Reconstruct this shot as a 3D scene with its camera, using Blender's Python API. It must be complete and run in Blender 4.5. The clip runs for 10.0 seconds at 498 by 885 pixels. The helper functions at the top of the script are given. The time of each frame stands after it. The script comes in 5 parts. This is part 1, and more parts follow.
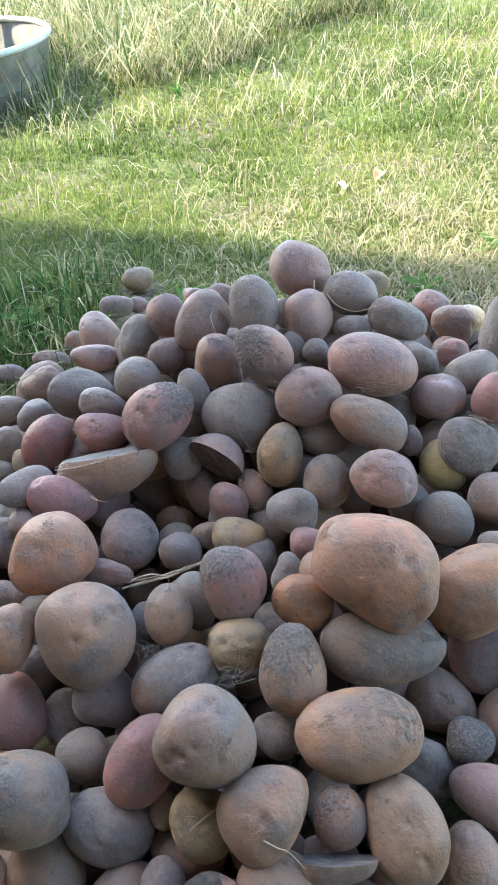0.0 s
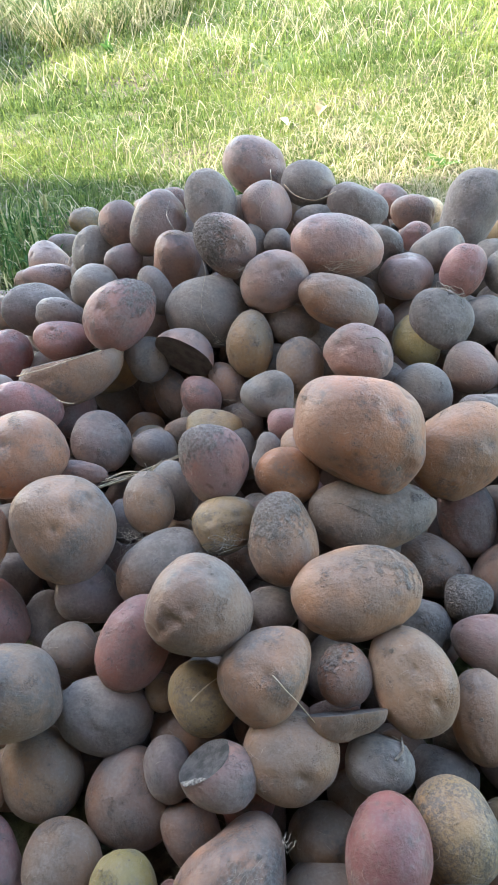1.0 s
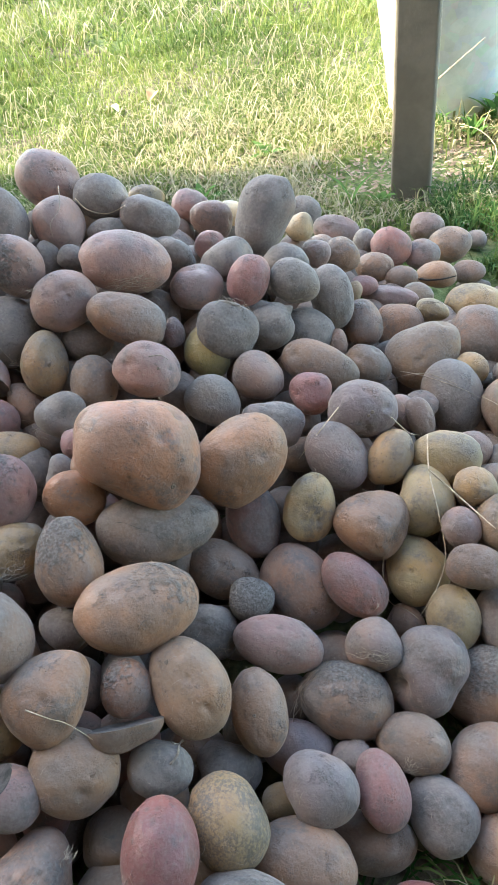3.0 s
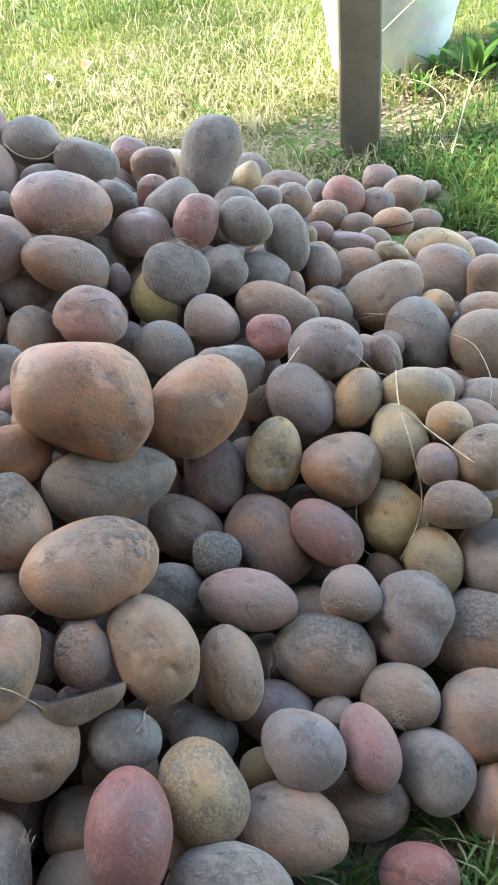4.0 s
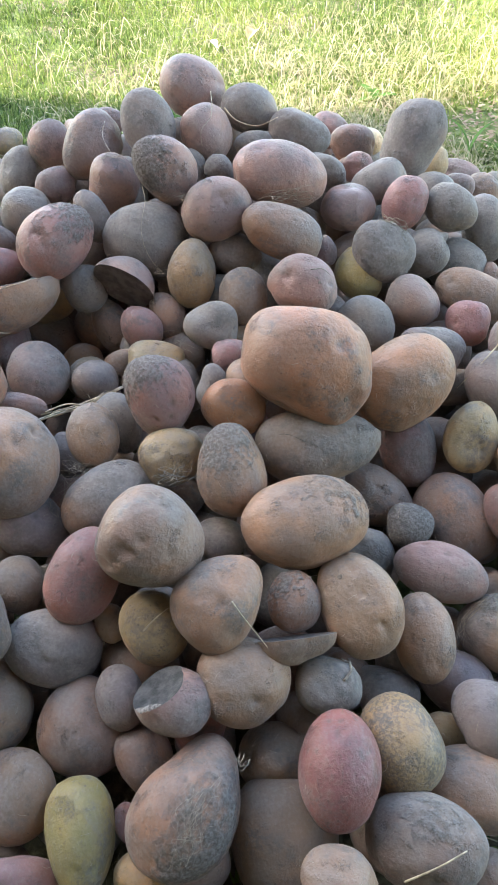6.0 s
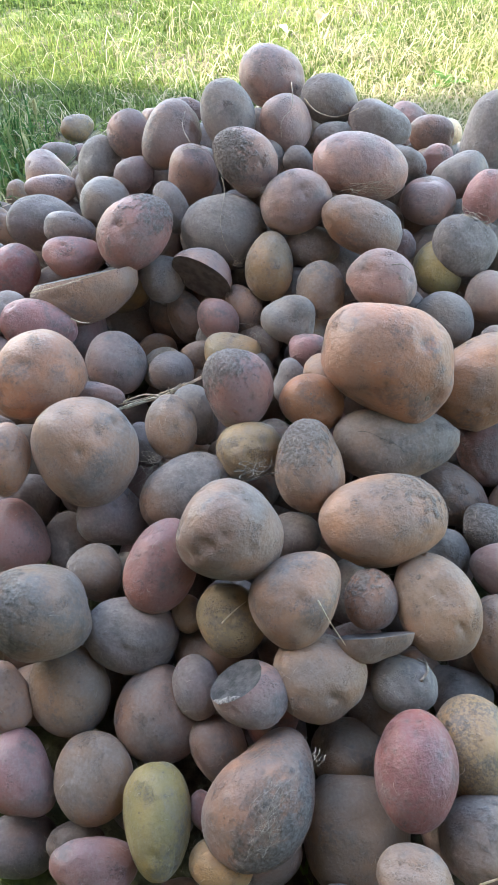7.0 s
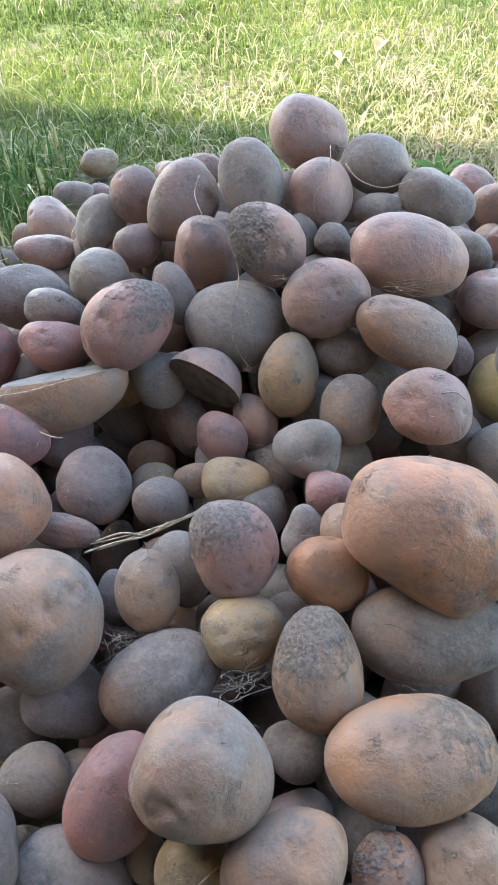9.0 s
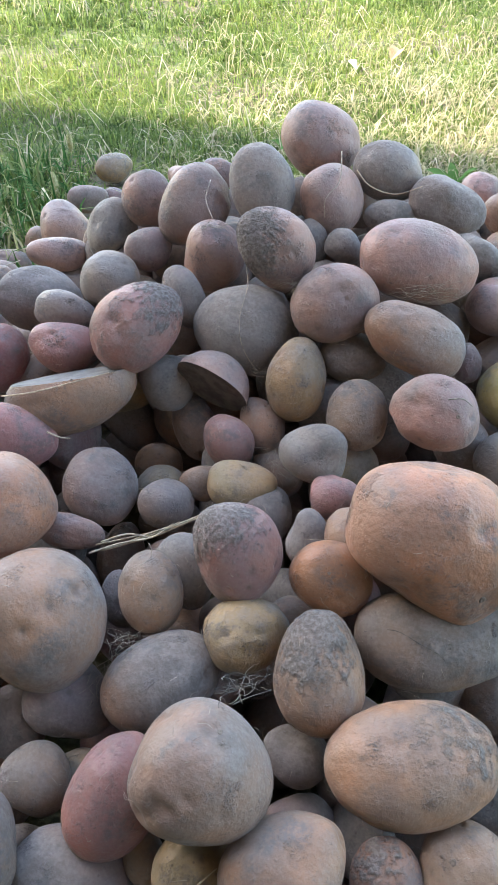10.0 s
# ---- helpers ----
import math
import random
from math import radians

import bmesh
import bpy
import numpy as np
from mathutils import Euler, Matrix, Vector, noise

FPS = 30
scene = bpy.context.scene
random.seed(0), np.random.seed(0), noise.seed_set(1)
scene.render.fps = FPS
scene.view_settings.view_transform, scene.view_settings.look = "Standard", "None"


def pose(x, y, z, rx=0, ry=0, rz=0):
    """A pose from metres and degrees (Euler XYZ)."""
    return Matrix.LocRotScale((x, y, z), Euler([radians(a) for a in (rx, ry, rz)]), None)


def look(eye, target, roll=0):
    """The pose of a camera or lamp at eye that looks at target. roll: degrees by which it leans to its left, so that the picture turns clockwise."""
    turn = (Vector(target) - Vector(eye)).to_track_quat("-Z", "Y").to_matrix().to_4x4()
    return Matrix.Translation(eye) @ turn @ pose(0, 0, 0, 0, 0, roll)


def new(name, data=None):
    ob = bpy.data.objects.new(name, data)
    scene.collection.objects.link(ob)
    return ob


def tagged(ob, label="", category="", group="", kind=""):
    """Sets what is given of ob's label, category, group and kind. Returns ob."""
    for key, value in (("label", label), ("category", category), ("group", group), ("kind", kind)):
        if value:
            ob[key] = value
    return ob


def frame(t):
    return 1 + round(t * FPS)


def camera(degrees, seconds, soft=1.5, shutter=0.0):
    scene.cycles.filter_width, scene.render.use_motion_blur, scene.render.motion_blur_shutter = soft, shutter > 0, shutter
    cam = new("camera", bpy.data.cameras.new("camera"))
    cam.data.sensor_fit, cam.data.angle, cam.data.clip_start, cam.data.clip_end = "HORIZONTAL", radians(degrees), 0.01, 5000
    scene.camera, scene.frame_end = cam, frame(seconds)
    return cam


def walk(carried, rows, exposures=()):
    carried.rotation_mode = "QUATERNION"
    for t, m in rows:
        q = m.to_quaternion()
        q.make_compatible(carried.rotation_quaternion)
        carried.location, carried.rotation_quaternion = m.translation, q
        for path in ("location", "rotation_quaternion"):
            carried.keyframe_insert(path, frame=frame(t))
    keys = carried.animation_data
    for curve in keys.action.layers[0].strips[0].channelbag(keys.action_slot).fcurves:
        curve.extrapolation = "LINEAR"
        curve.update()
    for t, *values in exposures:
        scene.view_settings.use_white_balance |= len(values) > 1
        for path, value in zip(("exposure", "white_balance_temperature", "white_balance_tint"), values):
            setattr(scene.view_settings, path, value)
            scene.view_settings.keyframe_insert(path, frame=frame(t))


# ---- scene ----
cam = camera(34.7, 10.0, soft=1.6)
PATH = [
    (0, (0.02, 0.057, 0.78), (-0.081, 1.613, -0.472), -5.8),
    (0.5, (0.014, 0.024, 0.717), (0.005, 1.575, -0.545), -7.2),
    (1, (-0.01, 0.007, 0.675), (-0.005, 1.547, -0.602), -7.7),
    (1.5, (0.016, 0.005, 0.672), (0.045, 1.507, -0.648), -8.1),
    (2, (0.061, 0.0, 0.685), (0.177, 1.474, -0.662), -7.4),
    (2.5, (0.085, -0.008, 0.697), (0.248, 1.453, -0.66), -6.9),
    (3, (0.114, -0.003, 0.727), (0.34, 1.441, -0.639), -6.0),
    (3.2, (0.131, 0.001, 0.726), (0.395, 1.434, -0.644), -5.5),
    (4.3, (0.086, 0.012, 0.628), (0.424, 1.426, -0.746), -6.0),
    (4.5, (0.067, 0.023, 0.631), (0.397, 1.434, -0.747), -4.9),
    (5, (0.04, 0.039, 0.646), (0.331, 1.451, -0.74), -2.8),
    (5.5, (0.018, 0.039, 0.664), (0.289, 1.445, -0.733), -2.6),
    (6, (-0.037, 0.009, 0.669), (0.148, 1.421, -0.735), -2.9),
    (6.2, (-0.053, 0.013, 0.675), (0.098, 1.42, -0.738), -3.1),
    (7.3, (-0.066, 0.023, 0.683), (-0.019, 1.424, -0.744), -4.9),
    (7.5, (-0.063, 0.038, 0.688), (-0.029, 1.443, -0.734), -4.8),
    (8, (-0.044, 0.102, 0.692), (-0.041, 1.511, -0.728), -4.7),
    (8.5, (-0.025, 0.175, 0.669), (-0.038, 1.588, -0.746), -4.4),
    (9, (-0.017, 0.225, 0.648), (-0.055, 1.64, -0.766), -4.6),
    (9.5, (-0.02, 0.237, 0.658), (-0.076, 1.663, -0.743), -4.0),
    (10, (-0.013, 0.222, 0.646), (-0.078, 1.65, -0.753), -4.4),
]
walk(cam, [(t, look(eye, target, roll)) for t, eye, target, roll in PATH], exposures=[(0, 3.09, 6500, 7), (1.5, 3.29, 6740, 4.5), (3, 3.17, 6880, 4.5), (5, 3.33, 6940, 4.5), (7.5, 3.39, 6560, 6), (9, 3.25, 6680, 7), (10, 3.22, 6680, 7)])

# ---- daylight: low sun from the left and beyond, clear sky ----
SUN_ELEVATION, SUN_SIDE = 37.0, Vector((-0.92, 0.39))
world = bpy.data.worlds.new("sky")
scene.world = world
world.use_nodes = True
wn = world.node_tree.nodes
sky = wn.new("ShaderNodeTexSky")
sky.sky_type = "NISHITA"
sky.sun_disc = False
sky.sun_elevation = radians(SUN_ELEVATION)
sky.sun_rotation = math.atan2(SUN_SIDE.x, SUN_SIDE.y)
wn["Background"].inputs["Strength"].default_value = 0.15
world.node_tree.links.new(sky.outputs[0], wn["Background"].inputs[0])
sun = new("sun", bpy.data.lights.new("sun", "SUN"))
sun.data.energy, sun.data.angle, sun.data.color = 2.5, radians(0.5), (1.0, 0.93, 0.80)
sun_from = Vector((SUN_SIDE.x, SUN_SIDE.y, 0)).normalized() * math.cos(radians(SUN_ELEVATION)) + Vector((0, 0, math.sin(radians(SUN_ELEVATION))))
sun.matrix_world = look(sun_from * 20, (0, 0, 0))


# ---- materials ----
class Nodes:
    """A node material under construction."""

    def __init__(self, name):
        self.mat = bpy.data.materials.new(name)
        self.mat.use_nodes = True
        self.tree = self.mat.node_tree
        self.shader = self.tree.nodes["Principled BSDF"]

    def add(self, kind, **values):
        node = self.tree.nodes.new(kind)
        for key, value in values.items():
            node.inputs[key].default_value = value
        return node

    def link(self, a, b):
        self.tree.links.new(a, b)

    def mix(self, fac, a, b, how="MIX"):
        node = self.tree.nodes.new("ShaderNodeMix")
        node.data_type, node.blend_type = "RGBA", how
        for socket, value in ((node.inputs[0], fac), (node.inputs[6], a), (node.inputs[7], b)):
            if isinstance(value, bpy.types.NodeSocket):
                self.link(value, socket)
            else:
                socket.default_value = value if not isinstance(value, tuple) else (*value, 1)
        return node.outputs[2]

    def ramp(self, value, low, high):
        node = self.tree.nodes.new("ShaderNodeMapRange")
        node.interpolation_type = "SMOOTHSTEP"
        node.inputs["From Min"].default_value, node.inputs["From Max"].default_value = low, high
        self.link(value, node.inputs["Value"])
        return node.outputs[0]

    def maths(self, how, a, b):
        node = self.tree.nodes.new("ShaderNodeMath")
        node.operation = how
        for socket, value in zip(node.inputs, (a, b)):
            if isinstance(value, bpy.types.NodeSocket):
                self.link(value, socket)
            else:
                socket.default_value = value
        return node.outputs[0]

    def place(self, spread=0.0):
        """Metres on the thing itself, shifted from thing to thing by spread."""
        at = self.add("ShaderNodeTexCoord").outputs["Object"]
        if not spread:
            return at
        info = self.add("ShaderNodeObjectInfo")
        shift = self.tree.nodes.new("ShaderNodeVectorMath")
        shift.operation = "MULTIPLY_ADD"
        self.link(info.outputs["Random"], shift.inputs[0])
        shift.inputs[1].default_value = (spread, spread * 1.7, spread * 2.3)
        self.link(at, shift.inputs[2])
        return shift.outputs[0]

    def noise(self, at, scale, detail=3.0, rough=0.55):
        node = self.add("ShaderNodeTexNoise", Scale=scale, Detail=detail, Roughness=rough)
        self.link(at, node.inputs["Vector"])
        return node.outputs["Fac"]

    def bump(self, height, strength, distance, before=None):
        node = self.add("ShaderNodeBump", Strength=strength, Distance=distance)
        self.link(height, node.inputs["Height"])
        if before is not None:
            self.link(before, node.inputs["Normal"])
        return node.outputs[0]


def potato_skin(name, speckle):
    """Skin in the object's own colour, dusty by the object's alpha; soil cakes where the mesh says so."""
    n = Nodes(name)
    at, info = n.place(3.0), n.add("ShaderNodeObjectInfo")
    broad, middle, fine, grain = n.noise(at, 20, 2.0), n.noise(at, 70, 4, 0.6), n.noise(at, 320, 4, 0.6), n.noise(at, 1500, 2)
    own = info.outputs["Color"]
    # wide soft areas of warmer skin, and duller ones
    warm = n.mix(1.0, own, (1.40, 1.14, 0.90), "MULTIPLY")
    skin = n.mix(n.maths("MULTIPLY", n.ramp(broad, 0.40, 0.66), 0.75), own, warm)
    dull = n.mix(0.45, own, (0.155, 0.125, 0.115))
    skin = n.mix(n.maths("MULTIPLY", n.ramp(n.noise(at, 34, 3, 0.5), 0.50, 0.74), 0.55), skin, dull)
    skin = n.mix(n.maths("MULTIPLY", n.ramp(middle, 0.50, 0.72), 0.30), skin, n.mix(0.5, skin, (0.16, 0.115, 0.095)))
    skin = n.mix(n.maths("MULTIPLY", n.ramp(fine, 0.44, 0.70), 0.16), skin, (0.40, 0.33, 0.26))
    skin = n.mix(n.maths("MULTIPLY", n.ramp(n.noise(at, 210, 4, 0.65), 0.54, 0.74), 0.40), skin, (0.150, 0.112, 0.088))
    # dry grey dust lying in wide drifts with soft edges, thinner on the knobs
    drift = n.maths("ADD", n.maths("MULTIPLY", n.noise(at, 15, 1.6), 1.25), n.maths("MULTIPLY", middle, 0.42))
    drift = n.maths("ADD", drift, n.maths("SUBTRACT", n.maths("MULTIPLY", info.outputs["Alpha"], 0.62), 0.66))
    dust = n.maths("MULTIPLY", n.ramp(drift, 0.34, 0.86), 0.82)
    powder = n.maths("ADD", n.maths("MULTIPLY", middle, 0.55), n.maths("MULTIPLY", fine, 0.45))
    dust_colour = n.mix(n.ramp(powder, 0.36, 0.64), (0.166, 0.139, 0.115), (0.276, 0.234, 0.197))
    colour = n.mix(dust, skin, dust_colour)
    # rubbed grey-blue soil, in a few broken smears
    smear = n.maths("MULTIPLY", n.ramp(n.noise(at, 27, 3, 0.55), 0.52, 0.64), n.ramp(n.noise(at, 170, 5, 0.72), 0.36, 0.60))
    colour = n.mix(n.maths("MULTIPLY", smear, 0.62), colour, (0.138, 0.122, 0.108))
    # small clusters of dark crumbs, a few to a potato
    cluster = n.ramp(n.noise(at, 46, 4, 0.6), 0.54, 0.74)
    crumbs = n.maths("MULTIPLY", cluster, n.ramp(n.noise(at, 430, 4, 0.7), 0.44, 0.62))
    colour = n.mix(n.maths("MULTIPLY", crumbs, 0.66), colour, (0.105, 0.090, 0.078))
    # scattered pin-head specks
    cells = n.add("ShaderNodeTexVoronoi", Scale=190.0)
    n.link(at, cells.inputs["Vector"])
    spot = n.maths("MULTIPLY", n.ramp(cells.outputs["Distance"], 0.24, 0.10), n.ramp(n.noise(at, 90, 2), 0.56, 0.64))
    colour = n.mix(n.maths("MULTIPLY", spot, 0.50), colour, (0.10, 0.075, 0.056))
    if speckle:
        grains = n.maths("MULTIPLY", n.ramp(n.noise(at, 360, 4, 0.7), 0.43, 0.58), n.ramp(n.noise(at, 32, 3), 0.28, 0.52))
        colour = n.mix(n.maths("MULTIPLY", grains, speckle), colour, (0.13, 0.108, 0.085))
    eye = n.add("ShaderNodeAttribute")
    eye.attribute_name = "eye"
    colour = n.mix(n.maths("MULTIPLY", eye.outputs["Fac"], 0.82), colour, (0.12, 0.088, 0.066))
    # caked soil
    caked = n.add("ShaderNodeAttribute")
    caked.attribute_name = "soil"
    crust = n.ramp(n.maths("ADD", caked.outputs["Fac"], n.maths("MULTIPLY", n.maths("SUBTRACT", n.noise(at, 360, 5, 0.75), 0.5), 1.5)), 0.10, 0.95)
    soil_colour = n.mix(n.ramp(fine, 0.36, 0.66), (0.135, 0.118, 0.100), (0.255, 0.225, 0.190))
    colour = n.mix(n.maths("MULTIPLY", crust, 0.84), colour, soil_colour)
    n.link(colour, n.shader.inputs["Base Color"])
    rough = n.add("ShaderNodeMapRange")
    n.link(n.maths("MAXIMUM", dust, crust), rough.inputs["Value"])
    rough.inputs["To Min"].default_value, rough.inputs["To Max"].default_value = 0.48, 0.90
    n.link(rough.outputs[0], n.shader.inputs["Roughness"])
    n.shader.inputs["Specular IOR Level"].default_value = 0.42
    n.shader.inputs["Diffuse Roughness"].default_value = 0.5
    n.link(n.maths("MULTIPLY", n.maths("MAXIMUM", dust, 0.25), 0.14), n.shader.inputs["Sheen Weight"])
    n.shader.inputs["Sheen Roughness"].default_value = 0.45
    relief = n.bump(fine, 0.22, 0.0012, n.bump(middle, 0.42, 0.006))
    relief = n.bump(n.maths("ADD", crumbs, n.maths("MULTIPLY", crust, n.maths("ADD", fine, 0.5))), 0.8, 0.0022, relief)
    n.link(n.bump(grain, 0.15, 0.0004, relief), n.shader.inputs["Normal"])
    return n.mat


def plain(name, low, high, scale, rough, relief=0.2, depth=0.001, metal=0.0):
    n = Nodes(name)
    at = n.place(2.0)
    fac = n.noise(at, scale, 4, 0.6)
    n.link(n.mix(n.ramp(fac, 0.35, 0.65), low, high), n.shader.inputs["Base Color"])
    n.shader.inputs["Roughness"].default_value, n.shader.inputs["Metallic"].default_value = rough, metal
    n.link(n.bump(n.noise(at, scale * 6, 3), relief, depth), n.shader.inputs["Normal"])
    return n.mat


def leafy(name, colours, through_share, patches=None, shift=0.0):
    """Blades and leaves: each island takes its own shade; thin, so that light comes through."""
    n = Nodes(name)
    geo = n.add("ShaderNodeNewGeometry")
    ramp = n.tree.nodes.new("ShaderNodeValToRGB")
    ramp.color_ramp.interpolation = "LINEAR"
    for k, (pos, colour) in enumerate(colours):
        spot = ramp.color_ramp.elements[k] if k < 2 else ramp.color_ramp.elements.new(pos)
        spot.position, spot.color = pos, (*colour, 1)
    fac = geo.outputs["Random Per Island"]
    if patches:
        wide = n.ramp(n.noise(n.place(), patches, 3), 0.36, 0.66)
        fac = n.maths("ADD", n.maths("MULTIPLY", fac, 0.55), n.maths("MULTIPLY", wide, 0.45))
    n.link(fac, ramp.inputs[0])
    colour = ramp.outputs[0]
    n.link(colour, n.shader.inputs["Base Color"])
    n.shader.inputs["Roughness"].default_value = 0.75
    n.shader.inputs["Specular IOR Level"].default_value = 0.12
    thin = n.add("ShaderNodeBsdfTranslucent")
    n.link(colour, thin.inputs["Color"])
    both = n.add("ShaderNodeMixShader", Fac=through_share)
    n.link(n.shader.outputs[0], both.inputs[1])
    n.link(thin.outputs[0], both.inputs[2])
    n.link(both.outputs[0], n.tree.nodes["Material Output"].inputs["Surface"])
    return n.mat


def earth(name):
    n = Nodes(name)
    at = n.place()
    wide, fine = n.noise(at, 2.2, 4, 0.6), n.noise(at, 60, 5, 0.65)
    colour = n.mix(n.ramp(fine, 0.35, 0.68), (0.075, 0.060, 0.036), (0.225, 0.175, 0.105))
    colour = n.mix(n.ramp(wide, 0.4, 0.62), colour, n.mix(n.ramp(fine, 0.3, 0.7), (0.06, 0.095, 0.022), (0.19, 0.225, 0.07)))
    n.link(colour, n.shader.inputs["Base Color"])
    n.shader.inputs["Roughness"].default_value = 0.95
    n.link(n.bump(fine, 0.7, 0.012), n.shader.inputs["Normal"])
    return n.mat


def zinc(name, low, high, rough, metal):
    n = Nodes(name)
    at = n.place()
    cells = n.add("ShaderNodeTexVoronoi", Scale=45.0)
    n.link(at, cells.inputs["Vector"])
    stains = n.ramp(n.noise(at, 9, 5, 0.65), 0.35, 0.65)
    colour = n.mix(stains, low, high)
    colour = n.mix(0.12, colour, cells.outputs["Color"], "OVERLAY")
    n.link(colour, n.shader.inputs["Base Color"])
    n.shader.inputs["Roughness"].default_value, n.shader.inputs["Metallic"].default_value = rough, metal
    n.link(n.bump(n.noise(at, 60, 3), 0.1, 0.001), n.shader.inputs["Normal"])
    return n.mat


SKIN = potato_skin("potato skin", 0.0)
SPECKLED = potato_skin("speckled potato skin", 0.72)
FLESH = plain("dried cut flesh", (0.10, 0.078, 0.064), (0.175, 0.140, 0.115), 90, 0.8)
GREY_FLESH = plain("dusty cut flesh", (0.115, 0.102, 0.088), (0.175, 0.158, 0.138), 70, 0.85)
DARK_FLESH = plain("dirty cut flesh", (0.045, 0.042, 0.040), (0.110, 0.100, 0.092), 110, 0.9, 0.6, 0.003)
EARTH = earth("lawn soil")
LAWN = leafy("lawn grass", [(0.0, (0.045, 0.085, 0.022)), (0.28, (0.135, 0.185, 0.055)), (0.54, (0.195, 0.260, 0.064)), (0.82, (0.298, 0.320, 0.092)), (1.0, (0.41, 0.365, 0.16))], 0.40, 1.3)
TALL = leafy("tall grass", [(0.0, (0.040, 0.085, 0.024)), (0.36, (0.140, 0.190, 0.058)), (0.68, (0.37, 0.335, 0.165)), (1.0, (0.58, 0.50, 0.34))], 0.32)
DRY = leafy("dry lawn grass", [(0.0, (0.26, 0.25, 0.12)), (0.5, (0.41, 0.355, 0.20)), (1.0, (0.56, 0.49, 0.34))], 0.36)
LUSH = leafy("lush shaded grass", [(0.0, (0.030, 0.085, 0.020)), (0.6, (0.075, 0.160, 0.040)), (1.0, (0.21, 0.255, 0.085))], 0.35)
HERB = leafy("broad leaves", [(0.0, (0.055, 0.135, 0.032)), (1.0, (0.15, 0.27, 0.07))], 0.40)
STRAW = plain("dry straw", (0.40, 0.30, 0.19), (0.66, 0.53, 0.36), 120, 0.75)
SCAR = plain("dry scar", (0.17, 0.128, 0.094), (0.28, 0.21, 0.155), 260, 0.9, 0.5, 0.001)
LITTER = leafy("dry litter", [(0.0, (0.24, 0.17, 0.12)), (0.5, (0.34, 0.25, 0.18)), (1.0, (0.46, 0.36, 0.27))], 0.15)
# colour of soiled roots, also of the dark line that draws a crease
DARK_ROOT_AND_CREASE = plain("soiled root and crease shade", (0.09, 0.075, 0.06), (0.20, 0.165, 0.13), 160, 0.9)
PALE_FLESH = plain("torn pale flesh", (0.13, 0.115, 0.10), (0.44, 0.40, 0.34), 420, 0.85, 0.8, 0.002)
ROOT = plain("dry root", (0.24, 0.185, 0.135), (0.46, 0.37, 0.27), 160, 0.85)
DRY_LEAF = plain("fallen leaf", (0.62, 0.30, 0.10), (0.75, 0.48, 0.20), 60, 0.7)
SEED = plain("ripe grass ear", (0.30, 0.29, 0.11), (0.47, 0.43, 0.22), 300, 0.85)
CRACK = plain("dark crack", (0.030, 0.025, 0.021), (0.055, 0.045, 0.038), 200, 0.95)
BLEACHED = plain("bleached leaf", (0.60, 0.58, 0.48), (0.78, 0.75, 0.66), 60, 0.7)
POST = plain("dull brown painted steel", (0.150, 0.128, 0.096), (0.205, 0.176, 0.134), 14, 0.6, 0.25, 0.002)
ENAMEL = zinc("worn pale bucket metal", (0.58, 0.60, 0.57), (0.76, 0.77, 0.73), 0.6, 0.05)
TUB = zinc("grey galvanised tub", (0.11, 0.102, 0.072), (0.20, 0.185, 0.140), 0.8, 0.0)
RIM = zinc("worn pale rim", (0.42, 0.41, 0.36), (0.60, 0.59, 0.53), 0.8, 0.0)
# kept dark so that the unseen walls throw little light back
WHITEWASH = plain("weathered boards", (0.10, 0.085, 0.066), (0.165, 0.14, 0.11), 3, 0.9)
TILES = plain("roof tiles", (0.24, 0.10, 0.07), (0.34, 0.16, 0.11), 6, 0.85)


# ---- building helpers ----
def mesh_from(name, verts, faces, material, smooth=True):
    me = bpy.data.meshes.new(name)
    me.from_pydata(verts, [], faces)
    me.polygons.foreach_set("use_smooth", [smooth] * len(me.polygons))
    me.materials.append(material)
    return me


def from_bm(name, bm, material, smooth=True):
    me = bpy.data.meshes.new(name)
    bm.to_mesh(me)
    bm.free()
    me.polygons.foreach_set("use_smooth", [smooth] * len(me.polygons))
    me.materials.append(material)
    return me


def part(name, me, parent, label=""):
    ob = new(name, me)
    ob.parent = parent
    return tagged(ob, label)


def cling(name, me, parent, label=""):
    """A part whose mesh is already laid where it belongs in the world."""
    ob = part(name, me, parent, label)
    ob.matrix_parent_inverse = parent.matrix_basis.inverted()
    return ob


def ground_height(x, y):
    """The lawn dips a little towards the front of the heap."""
    s = np.clip((y - 0.3) / 1.0, 0, 1)
    s = s * s * (3 - 2 * s)
    return -0.055 * (1 - s) + 0.010 * np.sin(2.9 * x + 1.1 * y) * np.sin(2.3 * y - 0.7 * x) * np.clip((y - 1.6) / 1.5, 0, 1)


def lathe(name, profile, material, turns=64):
    """A solid of revolution about z from (radius, height) pairs."""
    verts, faces, k = [], [], len(profile)
    for i in range(turns):
        a = 2 * math.pi * i / turns
        verts += [(r * math.cos(a), r * math.sin(a), z) for r, z in profile]
    for i in range(turns):
        j = (i + 1) % turns
        faces += [(i * k + n, j * k + n, j * k + n + 1, i * k + n + 1) for n in range(k - 1)]
    me = mesh_from(name, verts, faces, material)
    return me


